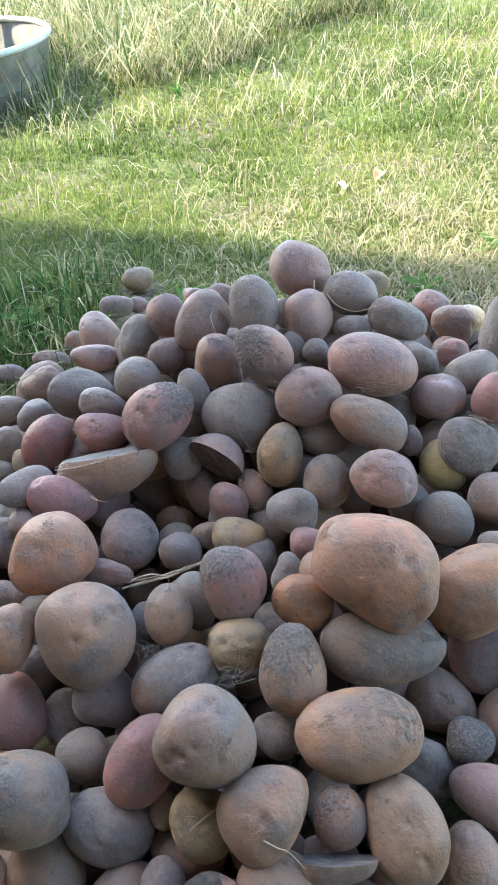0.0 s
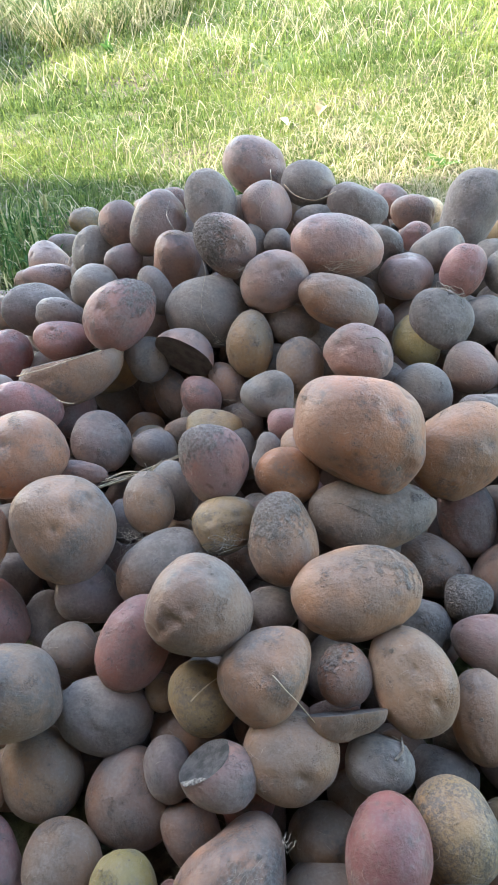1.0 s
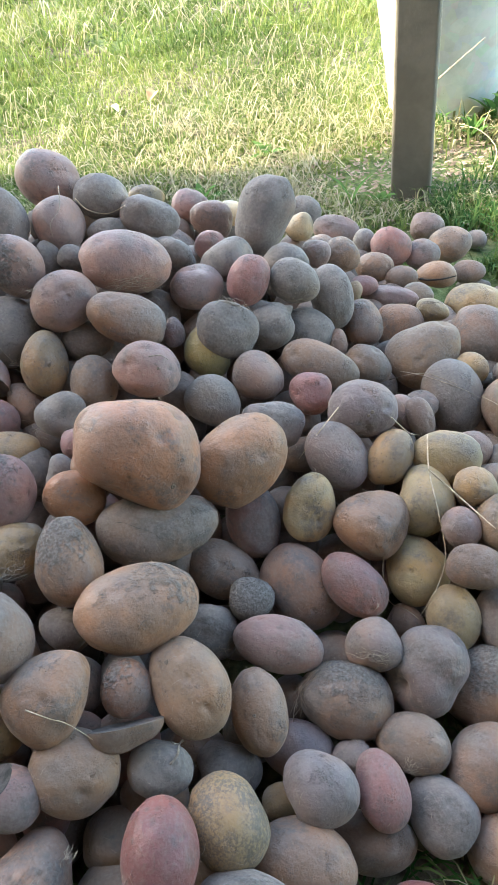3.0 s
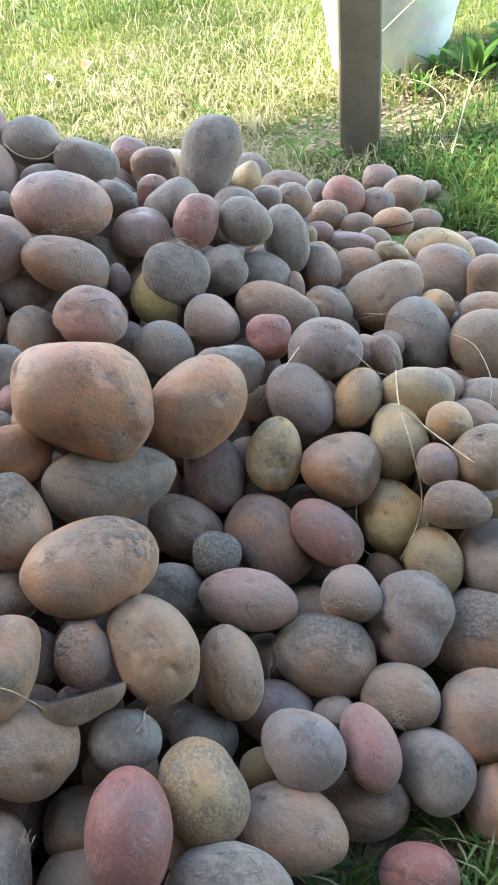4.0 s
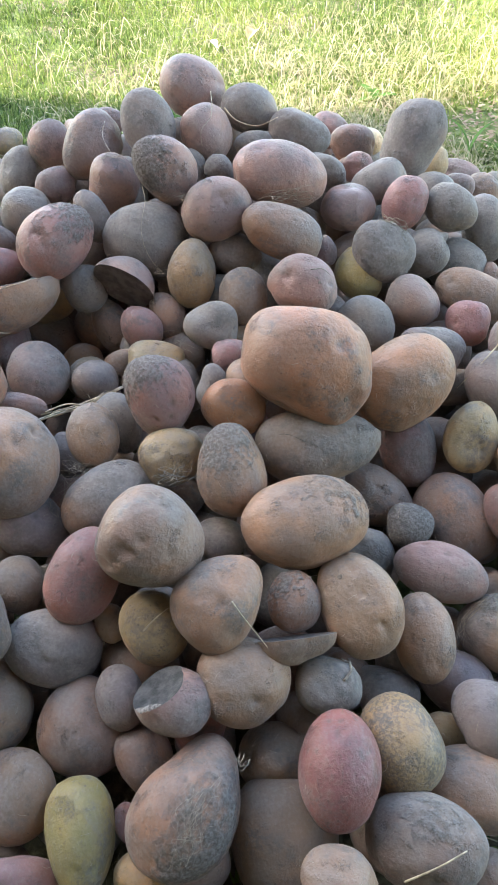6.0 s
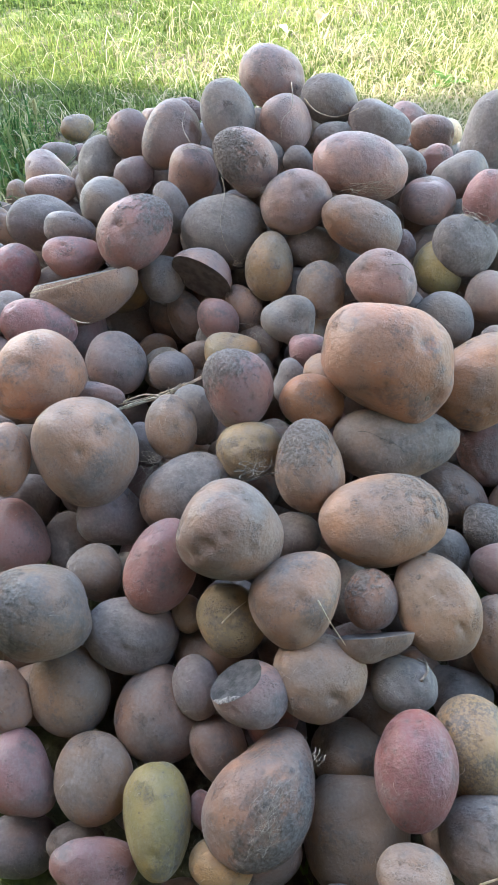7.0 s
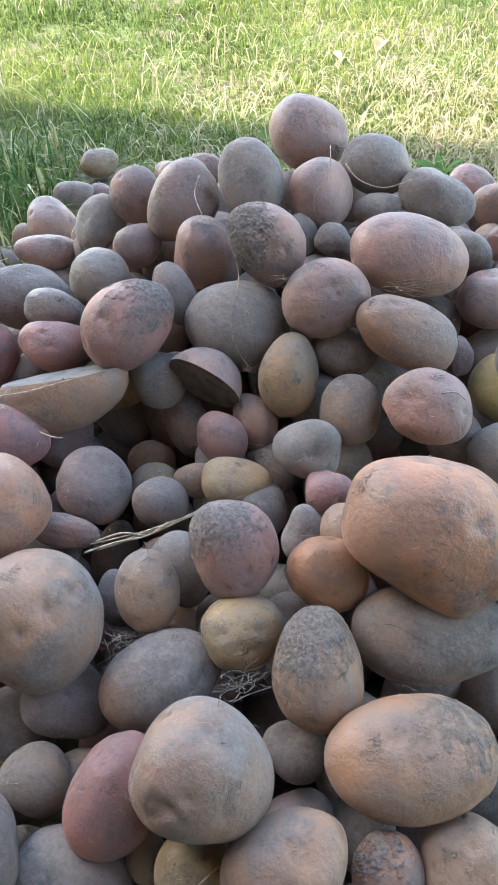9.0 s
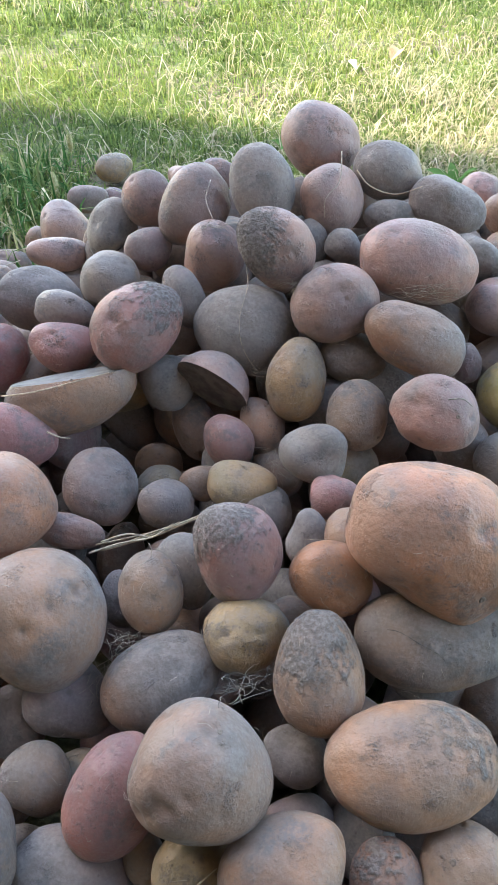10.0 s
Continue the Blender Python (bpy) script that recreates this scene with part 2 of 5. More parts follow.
def tube(points, radius, sides=5, taper=0.5):
    """Vertices and faces of a thin bent strand through the points."""
    pts = [Vector(p) for p in points]
    fine = []
    for i in range(len(pts) - 1):
        a, b, c, d = pts[max(i - 1, 0)], pts[i], pts[i + 1], pts[min(i + 2, len(pts) - 1)]
        for s in (0, 0.25, 0.5, 0.75):
            fine.append(0.5 * (2 * b + (c - a) * s + (2 * a - 5 * b + 4 * c - d) * s * s + (3 * b - a - 3 * c + d) * s ** 3))
    fine.append(pts[-1])
    verts, faces, up = [], [], Vector((0.3, 0.2, 1))
    for i, p in enumerate(fine):
        t = (fine[min(i + 1, len(fine) - 1)] - fine[max(i - 1, 0)]).normalized()
        side = t.cross(up).normalized()
        over = side.cross(t)
        r = radius * (1 - (1 - taper) * i / len(fine))
        verts += [p + r * (math.cos(2 * math.pi * k / sides) * side + math.sin(2 * math.pi * k / sides) * over) for k in range(sides)]
    for i in range(len(fine) - 1):
        for k in range(sides):
            m = (k + 1) % sides
            faces.append((i * sides + k, i * sides + m, (i + 1) * sides + m, (i + 1) * sides + k))
    faces += [tuple(range(sides - 1, -1, -1)), tuple(range(len(verts) - sides, len(verts)))]
    return verts, faces


def strand(name, points, radius, material, label, category, taper=0.5):
    verts, faces = tube(points, radius, 5, taper)
    return tagged(new(name, mesh_from(name, verts, faces, material)), label, category)


# ---- ground ----
def spaced(low, high, step, far):
    inner = np.arange(low, high + 1e-6, step)
    outer = step * np.cumsum(1.45 ** np.arange(1, 30))
    outer = outer[outer < far]
    return np.concatenate([(low - outer)[::-1], inner, high + outer])


def make_ground():
    xs, ys = spaced(-2.4, 2.4, 0.06, 400), spaced(-0.6, 5.4, 0.06, 400)
    gx, gy = np.meshgrid(xs, ys)
    rough = np.array([noise.noise((x * 9, y * 9, 0.0)) for x, y in zip(gx.ravel(), gy.ravel())]).reshape(gx.shape)
    near = (np.abs(gx) < 3) & (np.abs(gy - 2.4) < 3.5)
    gz = ground_height(gx, gy) + 0.006 * rough * near
    w = len(xs)
    verts = np.stack([gx, gy, gz], -1).reshape(-1, 3).tolist()
    faces = [(r * w + c, r * w + c + 1, (r + 1) * w + c + 1, (r + 1) * w + c) for r in range(len(ys) - 1) for c in range(w - 1)]
    tagged(new("ground", mesh_from("ground", verts, faces, EARTH)), "dry brown soil under the short lawn", "ground", kind="structure")


make_ground()


# ---- a house added out of view to cast the shade over the heap ----
def box_mesh(name, low, high, material):
    bm = bmesh.new()
    bmesh.ops.create_cube(bm, size=1)
    bmesh.ops.scale(bm, vec=[h - l for l, h in zip(low, high)], verts=bm.verts)
    bmesh.ops.translate(bm, vec=[(h + l) / 2 for l, h in zip(low, high)], verts=bm.verts)
    return from_bm(name, bm, material, False)


def make_shade_house():
    house = tagged(new("house"), "unseen weathered board house and low porch roof, added for shade", "house", kind="structure")
    # this corner is set where its shadow edge meets the border of the shade
    corner_x, corner_y = -6.0, 1.81 + 5.75 * 0.424
    part("wall", box_mesh("wall", (corner_x - 4.6, corner_y - 9, -0.4), (corner_x, corner_y, 5.55), WHITEWASH), house)
    # walls and low roof added to hold light off the heap's near side
    part("wall", box_mesh("wall", (-9.0, -7.0, -0.4), (3.0, -1.1, 1.95), WHITEWASH), house)
    part("wall", box_mesh("wall", (-1.25, -1.1, -0.4), (-1.05, 0.5, 1.95), WHITEWASH), house)
    part("roof", box_mesh("roof", (-9.2, -7.2, 1.95), (0.9, 0.58, 2.1), TILES), house)
    # gable overhang added so that the shade reaches further right of the post
    roof = bmesh.new()
    ends = []
    for y in (corner_y - 9.2, corner_y + 0.17):
        ends.append([roof.verts.new(p) for p in ((corner_x - 4.7, y, 5.55), (corner_x + 0.02, y, 5.55), (corner_x - 2.3, y, 6.8))])
    a, b = ends
    for face in ((a[0], a[1], a[2]), (b[2], b[1], b[0]), (a[0], b[0], b[1], a[1]), (a[1], b[1], b[2], a[2]), (a[2], b[2], b[0], a[0])):
        roof.faces.new(face)
    bmesh.ops.recalc_face_normals(roof, faces=roof.faces)
    part("roof", from_bm("roof", roof, TILES, False), house)


make_shade_house()


# ---- post and tubs ----
def make_post():
    half, corner = 0.037, 0.006
    ring = []
    for sx, sy, start in ((1, 1, 0), (-1, 1, 90), (-1, -1, 180), (1, -1, 270)):
        for k in range(4):
            a = radians(start + 30 * k)
            ring.append((sx * (half - corner) + corner * math.cos(a), sy * (half - corner) + corner * math.sin(a)))
    heights, verts, faces, k = (-0.08, 0.0, 0.5, 1.2, 2.0, 2.45), [], [], len(ring)
    for z in heights:
        verts += [(x, y, z) for x, y in ring]
    for i in range(len(heights) - 1):
        faces += [(i * k + m, i * k + (m + 1) % k, (i + 1) * k + (m + 1) % k, (i + 1) * k + m) for m in range(k)]
    faces += [tuple(range(k - 1, -1, -1)), tuple(range(len(verts) - k, len(verts)))]
    ob = new("post", mesh_from("post", verts, faces, POST, False))
    ob.matrix_world = pose(0.695, 1.36, 0.0, 0, -1.2, -25)
    tagged(ob, "square dull brown steel post standing in the lawn", "post")


def make_bucket():
    bucket = tagged(new("bucket"), "pale dented metal bucket standing in the sun on the grass", "bucket")
    r0, r1, h = 0.125, 0.192, 0.42
    wall = [(0.0, 0.012), (r0 - 0.012, 0.012), (r0, 0.0), (r0 + 0.002, 0.012)]
    wall += [(r0 + (r1 - r0) * s + (0.002 if abs(s - 0.3) < 0.02 or abs(s - 0.72) < 0.02 else 0), 0.012 + (h - 0.012) * s) for s in np.linspace(0.05, 1, 28)]
    wall += [(r1 - 0.003, h), (r1 - 0.003 - (r1 - r0) * 0.5, h * 0.5), (r0 - 0.003, 0.02), (0.0, 0.018)]
    part("body", lathe("body", wall, ENAMEL), bucket)
    part("rim", lathe("rim", [(r1 + 0.006 * math.cos(a), h + 0.006 * math.sin(a)) for a in np.linspace(0, 2 * math.pi, 11)], ENAMEL), bucket, "rolled metal rim")
    for side in (-1, 1):
        bm = bmesh.new()
        bmesh.ops.create_cube(bm, size=1)
        bmesh.ops.scale(bm, vec=(0.008, 0.04, 0.05), verts=bm.verts)
        bmesh.ops.translate(bm, vec=(side * (r1 + 0.003), 0, h - 0.04), verts=bm.verts)
        bmesh.ops.bevel(bm, geom=bm.edges[:], offset=0.003, segments=2, affect="EDGES")
        part("ear", from_bm("ear", bm, ENAMEL), bucket)
    arc = [((r1 + 0.008) * math.cos(a), -0.02 - 0.16 * math.sin(a), h - 0.035 + 0.05 * math.sin(a)) for a in np.linspace(0, math.pi, 9)]
    verts, faces = tube(arc, 0.004, 7, 1.0)
    part("handle", mesh_from("handle", verts, faces, TUB), bucket, "thin wire handle")
    bucket.matrix_world = pose(0.925, 1.745, 0.0, 0, 0, 20)


def make_tub():
    tub = tagged(new("wash_tub"), "large grey galvanised wash tub in tall grass", "tub")
    r0, r1, h = 0.32, 0.36, 0.215
    wall = [(0.0, 0.01), (r0, 0.0)] + [(r0 + (r1 - r0) * s + (0.004 if abs(s - 0.4) < 0.03 else 0.0), h * s) for s in np.linspace(0.04, 1, 24)]
    wall += [(r1 - 0.004, h), (r0 - 0.004, 0.02), (0.0, 0.02)]
    part("body", lathe("body", wall, TUB), tub)
    part("rim", lathe("rim", [(r1 + 0.011 * math.cos(a), h + 0.011 * math.sin(a)) for a in np.linspace(0, 2 * math.pi, 11)], RIM), tub, "pale rolled rim")
    for side in (-1, 1):
        arc = [(side * (r1 + 0.012 + 0.03 * math.sin(a)), 0.07 * math.cos(a), h - 0.06) for a in np.linspace(0, math.pi, 7)]
        verts, faces = tube(arc, 0.006, 7, 1.0)
        part("handle", mesh_from("handle", verts, faces, TUB), tub)
    tub.matrix_world = pose(-1.10, 3.12, -0.015, 0, 0, 60)


make_post()
make_bucket()
make_tub()


# ---- potatoes ----
KINDS = {  # skin colour, dust, words
    "pink": ((0.330, 0.215, 0.180), 0.54, "dusty pink-skinned"),
    "red": ((0.315, 0.160, 0.136), 0.50, "red-skinned"),
    "tan": ((0.302, 0.190, 0.126), 0.44, "tan-skinned, lightly soiled"),
    "orange": ((0.365, 0.201, 0.120), 0.28, "warm orange-brown"),
    "olive": ((0.275, 0.220, 0.082), 0.20, "smooth olive-yellow"),
    "crimson": ((0.240, 0.092, 0.080), 0.30, "deep crimson"),
    "russet": ((0.375, 0.178, 0.096), 0.14, "smooth russet-orange"),
    "grey": ((0.285, 0.240, 0.205), 0.95, "grey dust-covered"),
    "violet": ((0.235, 0.182, 0.165), 0.62, "dull purplish dust-covered"),
    "yellow": ((0.375, 0.270, 0.140), 0.40, "yellow-skinned, lightly soiled"),
    "brown": ((0.262, 0.172, 0.118), 0.48, "brown dusty"),
    "soiled": ((0.335, 0.200, 0.170), 0.58, "dull pink-skinned"),
    "ochre": ((0.330, 0.216, 0.108), 0.35, "ochre-skinned, lightly soiled"),
    "pale": ((0.60, 0.50, 0.36), 0.15, "pale peeled-looking"),
}


def sphere_data(level):
    bm = bmesh.new()
    bmesh.ops.create_icosphere(bm, subdivisions=level, radius=1)
    verts = np.array([v.co for v in bm.verts])
    faces = [tuple(v.index for v in f.verts) for f in bm.faces]
    bm.free()
    return verts, faces


SPHERE, SPHERE_FACES = sphere_data(5)
FINE_SPHERE, FINE_FACES = sphere_data(6)
SMALL_SPHERE, SMALL_FACES = sphere_data(4)
PLACED, HEAP = [], []


def potato_form(seed, size, taper=0.0, waist=0.0, sphere=None, soil=None, knobs=()):
    """A lumpy potato body with shallow eyes, its half-axes given by size; soil is (direction, cover, relief)."""
    rng = np.random.default_rng(seed)
    v = SPHERE if sphere is None else sphere
    r, eyes = np.ones(len(v)), np.zeros(len(v))
    lumps = 0.040 if max(size) < 0.040 else 0.028
    for _ in range(6):
        d = rng.normal(size=3)
        angle = np.arccos(np.clip(v @ (d / np.linalg.norm(d)), -1, 1))
        r += rng.normal(0, lumps) * np.cos(rng.uniform(1.2, 3.4) * angle)
    crown = rng.normal(size=3)  # eyes crowd towards one end
    crown /= np.linalg.norm(crown)
    for _ in range(rng.integers(8, 13)):
        d = rng.normal(size=3) + 0.7 * crown
        angle = np.arccos(np.clip(v @ (d / np.linalg.norm(d)), -1, 1))
        wide, deep = rng.uniform(0.07, 0.20), rng.uniform(0.016, 0.078)
        r -= deep * np.exp(-((angle / wide) ** 2))
        eyes = np.maximum(eyes, np.exp(-((angle / (0.40 * wide)) ** 2)) * min(deep / 0.05, 1) * rng.uniform(0.1, 1))
        # a raised brow along one side of the eye
        brow = d / np.linalg.norm(d) + rng.normal(size=3) * wide
        angle = np.arccos(np.clip(v @ (brow / np.linalg.norm(brow)), -1, 1))
        r += rng.uniform(0.0, 0.030) * np.exp(-((angle / (0.9 * wide)) ** 2))
    for _ in range(rng.integers(7, 15)):  # small dark pits and scabs
        d = rng.normal(size=3)
        angle = np.arccos(np.clip(v @ (d / np.linalg.norm(d)), -1, 1))
        wide = rng.uniform(0.045, 0.085)
        r += rng.uniform(-0.020, 0.008) * np.exp(-((angle / wide) ** 2))
        eyes = np.maximum(eyes, np.exp(-((angle / (0.7 * wide)) ** 2)) * rng.uniform(0.3, 0.9))
    for _ in range(12):
        r += rng.uniform(0.001, 0.0045) * np.cos(v @ (rng.normal(size=3) * rng.uniform(2.5, 7)) + rng.uniform(0, 6.3))
    for _ in range(rng.integers(2, 5)):  # flattened or hollow sides
        d = rng.normal(size=3)
        angle = np.arccos(np.clip(v @ (d / np.linalg.norm(d)), -1, 1))
        r -= rng.uniform(0.02, 0.07) * np.exp(-((angle / rng.uniform(0.25, 0.6)) ** 2))
    for x, y, z, wide, high in knobs:
        angle = np.arccos(np.clip(v @ np.array((x, y, z)), -1, 1))
        r += high * np.exp(-((angle / wide) ** 2))
    p = v * r[:, None]
    p = np.sign(p) * np.abs(p) ** rng.uniform(0.94, 1.0)
    across = 1 + taper * p[:, :1] - waist * np.exp(-((p[:, :1] / 0.35) ** 2))
    p[:, 1:] *= across
    low, high = p.min(0), p.max(0)
    p = (p - (low + high) / 2) / ((high - low) / 2) * size
    cake = np.zeros(len(v))
    if soil is not None:
        wave = np.zeros(len(v))
        for _ in range(40):
            wave += np.cos(v @ (rng.normal(size=3) * rng.uniform(4, 26)) + rng.uniform(0, 6.3))
        wave /= 6.3
        cake = np.clip((v @ np.array(soil[0]) + soil[1] + 0.20 * wave) / 0.55, 0, 1)
        crumb = np.zeros(len(v))
        for _ in range(30):
            crumb += np.cos(v @ (rng.normal(size=3) * rng.uniform(45, 120)) + rng.uniform(0, 6.3))
        p += v * (cake * (0.0005 + 0.00024 * soil[2] * np.clip(crumb / 4, -1.5, 2)))[:, None]
    return p, eyes, cake


def root_hairs(ob, form, rng, count):
    """A few stray hairs standing off the skin."""
    verts, faces = [], []
    for k in rng.integers(0, len(form), count):
        foot = Vector(form[k])
        out = foot.normalized()
        drift = Vector(rng.normal(0, 1, 3))
        drift -= drift.dot(out) * out
        drift.normalize()
        long = rng.uniform(0.003, 0.010)
        v, f = tube([foot - out * 0.0005, foot + (out * 0.35 + drift * 0.4) * long, foot + (out * 0.4 + drift * 1.0) * long], rng.uniform(0.00013, 0.00024), 3, 0.5)
        faces += [tuple(i + len(verts) for i in g) for g in f]
        verts += v
    tagged(part("root_hairs", mesh_from("root_hairs", verts, faces, ROOT), ob), "a few fine dry root hairs", kind="stuff")


def potato(kind, place, size, turn, taper=0.0, waist=0.0, label="", dust=None, soil=None, speckled=False, knobs=()):
    colour, usual, words = KINDS[kind]
    chosen, dust = dust is not None, usual if dust is None else dust
    seed = len(PLACED) + 11
    rng = np.random.default_rng(seed * 7)
    fine = soil is not None or (max(size) > 0.042 and place[1] < 0.8)
    m = pose(*place, *turn)
    if soil is not None:
        way = (m.to_3x3().inverted() @ Vector(soil[:3])).normalized()
        soil = (tuple(way), soil[3], soil[4] if len(soil) > 4 else 1.0)
    swellings = []  # world direction, width, height
    for x, y, z, wide, high in knobs:
        way = (m.to_3x3().inverted() @ Vector((x, y, z))).normalized()
        swellings.append((*way, wide, high))
    form, eyes, cake = potato_form(seed, size, taper, waist, FINE_SPHERE if fine else SPHERE, soil, swellings)
    me = mesh_from("potato", form, FINE_FACES if fine else SPHERE_FACES, SPECKLED if speckled else SKIN)
    me.attributes.new("eye", "FLOAT", "POINT").data.foreach_set("value", eyes)
    if soil is not None:
        me.attributes.new("soil", "FLOAT", "POINT").data.foreach_set("value", cake)
    ob = new("potato", me)
    ob.matrix_world = m
    spread = 0.08 if chosen else 0.20
    tint = np.array(colour) * (0.96 + rng.uniform(-spread, spread)) * (1 + rng.uniform(-0.04, 0.04, 3))
    ob.color = (*tint, float(np.clip(dust + rng.uniform(-spread, spread), 0.02, 1.1)))
    big = "large " if max(size) > 0.052 else "small " if max(size) < 0.023 else ""
    where = "lying on the grass beside the heap" if place[2] < 0.05 and (place[1] > 0.95 or label == "stray") else "on the crest of the heap" if place[2] > 0.24 else "low in the front of the heap" if place[2] < 0.07 else "lying in the heap"
    caked = "soil-caked " if soil is not None else ""
    words = words.replace(", lightly soiled", "") if soil is not None else words
    tagged(ob, big + caked + words + " potato " + where, "potato", "potatoes in the heap")
    if place[1] < 0.85:
        root_hairs(ob, form, rng, int(rng.integers(10, 30)))
    PLACED.append((*place, max(size[1], size[2])))
    HEAP.append(ob)
    return ob


def cut_potato(kind, place, size, turn, normal, keep, label, flesh, torn=None):
    """A potato sliced by a plane with that world normal, keep half-axes from its middle; the cut is a part."""
    colour, dust, words = KINDS[kind]
    seed = len(PLACED) + 11
    m = pose(*place, *turn)
    n = (m.to_3x3().inverted() @ Vector(normal)).normalized()
    me = mesh_from("potato", potato_form(seed, size)[0], SPHERE_FACES, SKIN)
    bm = bmesh.new()
    bm.from_mesh(me)
    at = n * keep * min(size)
    cut = bmesh.ops.bisect_plane(bm, geom=bm.verts[:] + bm.edges[:] + bm.faces[:], plane_co=at, plane_no=n, clear_outer=True)
    rim = [e for e in cut["geom_cut"] if isinstance(e, bmesh.types.BMEdge)]
    loop, order, left = {}, [], None
    for e in rim:
        for a, b in ((e.verts[0], e.verts[1]), (e.verts[1], e.verts[0])):
            loop.setdefault(a, []).append(b)
    first = rim[0].verts[0]
    order, before, here = [first], None, first
    while True:
        step = [v for v in loop[here] if v is not before]
        if not step or step[0] is first:
            break
        before, here = here, step[0]
        order.append(here)
    edge = [v.co.copy() for v in order]
    bm.to_mesh(me)
    bm.free()
    body = new("potato", me)
    body.matrix_world = m
    body.color = (*colour, dust)
    tagged(body, label, "potato", "potatoes in the heap")
    middle = sum(edge, Vector()) / len(edge)
    rings, verts, faces, k = (1.0, 0.93, 0.6, 0.25), [], [], len(edge)
    for i, s in enumerate(rings):
        sink = (0.0, -0.0003, -0.0014, -0.0018)[i]
        verts += [middle + (p - middle) * s + n * (sink + (0.0004 * math.sin(5 * j / k * 6.28 + i) if i else 0)) for j, p in enumerate(edge)]
    for i in range(len(rings) - 1):
        faces += [(i * k + j, i * k + (j + 1) % k, (i + 1) * k + (j + 1) % k, (i + 1) * k + j) for j in range(k)]
    faces.append(tuple(range(3 * k, 4 * k)))
    part("cut_face", mesh_from("cut_face", verts, faces, flesh), body, "dried grey-brown cut face")
    if torn:  # a ragged pale lip along the rim that faces the torn direction
        toward = (m.to_3x3().inverted() @ Vector(torn)).normalized()
        rng = random.Random(seed)
        near = max(range(k), key=lambda j: (edge[j] - middle).dot(toward))
        span = k // 9
        lip, faces, cols = [], [], 2 * span + 1
        for row in range(4):
            for j in range(-span, span + 1):
                p = edge[(near + j) % k]
                ends = 1 - abs(j / span) ** 3
                inward = (middle - p).normalized()
                depth = (-0.0010 + 0.0019 * row) * ends + rng.uniform(-0.0012, 0.0012)
                lip.append(p + inward * depth + n * (0.0004 + (0.0008 + rng.uniform(0, 0.0010)) * ends * (1 if row in (1, 2) else 0.1)))
        for row in range(3):
            faces += [(row * cols + j, row * cols + j + 1, (row + 1) * cols + j + 1, (row + 1) * cols + j) for j in range(cols - 1)]
        part("torn_flesh", mesh_from("torn_flesh", lip, faces, PALE_FLESH), body, "torn pale flesh at the rim")
    PLACED.append((*place, min(size) * 0.7))
    HEAP.append(body)


potato("pink", (0.048, 1.028, 0.288), (0.0420, 0.0362, 0.0352), (66, 19, -5), knobs=[(0.47, 0.50, 0.73, 0.4, -0.05), (0.11, 0.38, 0.92, 0.2, -0.05), (-0.64, -0.70, 0.32, 0.3, 0.03)], dust=0.55)
potato("grey", (0.111, 0.975, 0.276), (0.0352, 0.0287, 0.0279), (63, 22, -11))
potato("yellow", (0.188, 1.384, 0.070), (0.0351, 0.0248, 0.0231), (64, 7, -7))
potato("grey", (0.165, 0.936, 0.257), (0.0384, 0.0242, 0.0218), (62, 21, -14))
potato("pink", (0.230, 1.046, 0.207), (0.0271, 0.0239, 0.0207), (61, 23, -19))
potato("pink", (0.252, 1.007, 0.201), (0.0297, 0.0266, 0.0243), (63, 6, -11))
potato("pale", (0.288, 1.052, 0.183), (0.0212, 0.0180, 0.0165), (63, 5, -12))
potato("grey", (0.314, 0.952, 0.221), (0.0562, 0.0374, 0.0324), (37, -55, 36), taper=0.1, waist=0.07, knobs=[(0.64, 0.10, 0.76, 0.3, 0.05), (0.51, -0.71, 0.48, 0.25, -0.04), (-0.64, -0.42, 0.64, 0.3, 0.03)])
potato("yellow", (0.391, 1.059, 0.138), (0.0213, 0.0213, 0.0184), (62, 3, -16))
potato("grey", (0.462, 1.288, 0.040), (0.0306, 0.0265, 0.0265), (61, 20, -26), taper=0)
potato("pink", (0.054, 0.945, 0.264), (0.0345, 0.0317, 0.0301), (30, 60, -53), dust=0.42)
potato("grey", (0.109, 0.937, 0.247), (0.0249, 0.0178, 0.0159), (63, 9, -4))
potato("grey", (0.061, 0.899, 0.240), (0.0187, 0.0173, 0.0159), (61, 10, -2))
potato("grey", (0.022, 0.937, 0.225), (0.0258, 0.0193, 0.0193), (-11, 61, -97))
potato("pink", (0.123, 0.846, 0.252), (0.0545, 0.0366, 0.0360), (59, 17, -11), dust=0.45)
potato("grey", (0.184, 0.874, 0.232), (0.0291, 0.0194, 0.0190), (55, 32, -25))
potato("red", (0.234, 0.913, 0.216), (0.0203, 0.0188, 0.0172), (61, 6, -11), dust=0.3)
potato("grey", (0.245, 0.862, 0.219), (0.0349, 0.0251, 0.0234), (59, -16, 1))
potato("pink", (0.201, 0.831, 0.210), (0.0328, 0.0278, 0.0274), (58, 6, -10), dust=0.3)
potato("red", (0.261, 0.811, 0.218), (0.0317, 0.0249, 0.0217), (35, -50, 37), dust=0.15)
potato("grey", (0.329, 0.896, 0.185), (0.0310, 0.0207, 0.0194), (59, 11, -20))
potato("grey", (0.316, 0.808, 0.207), (0.0307, 0.0280, 0.0251), (37, 49, -59))
potato("pink", (0.384, 0.945, 0.155), (0.0204, 0.0196, 0.0192), (60, 2, -17))
potato("brown", (0.425, 0.960, 0.138), (0.0265, 0.0249, 0.0216), (60, 1, -19))
potato("pink", (0.499, 1.218, 0.029), (0.0417, 0.0268, 0.0256), (61, 10, -23))
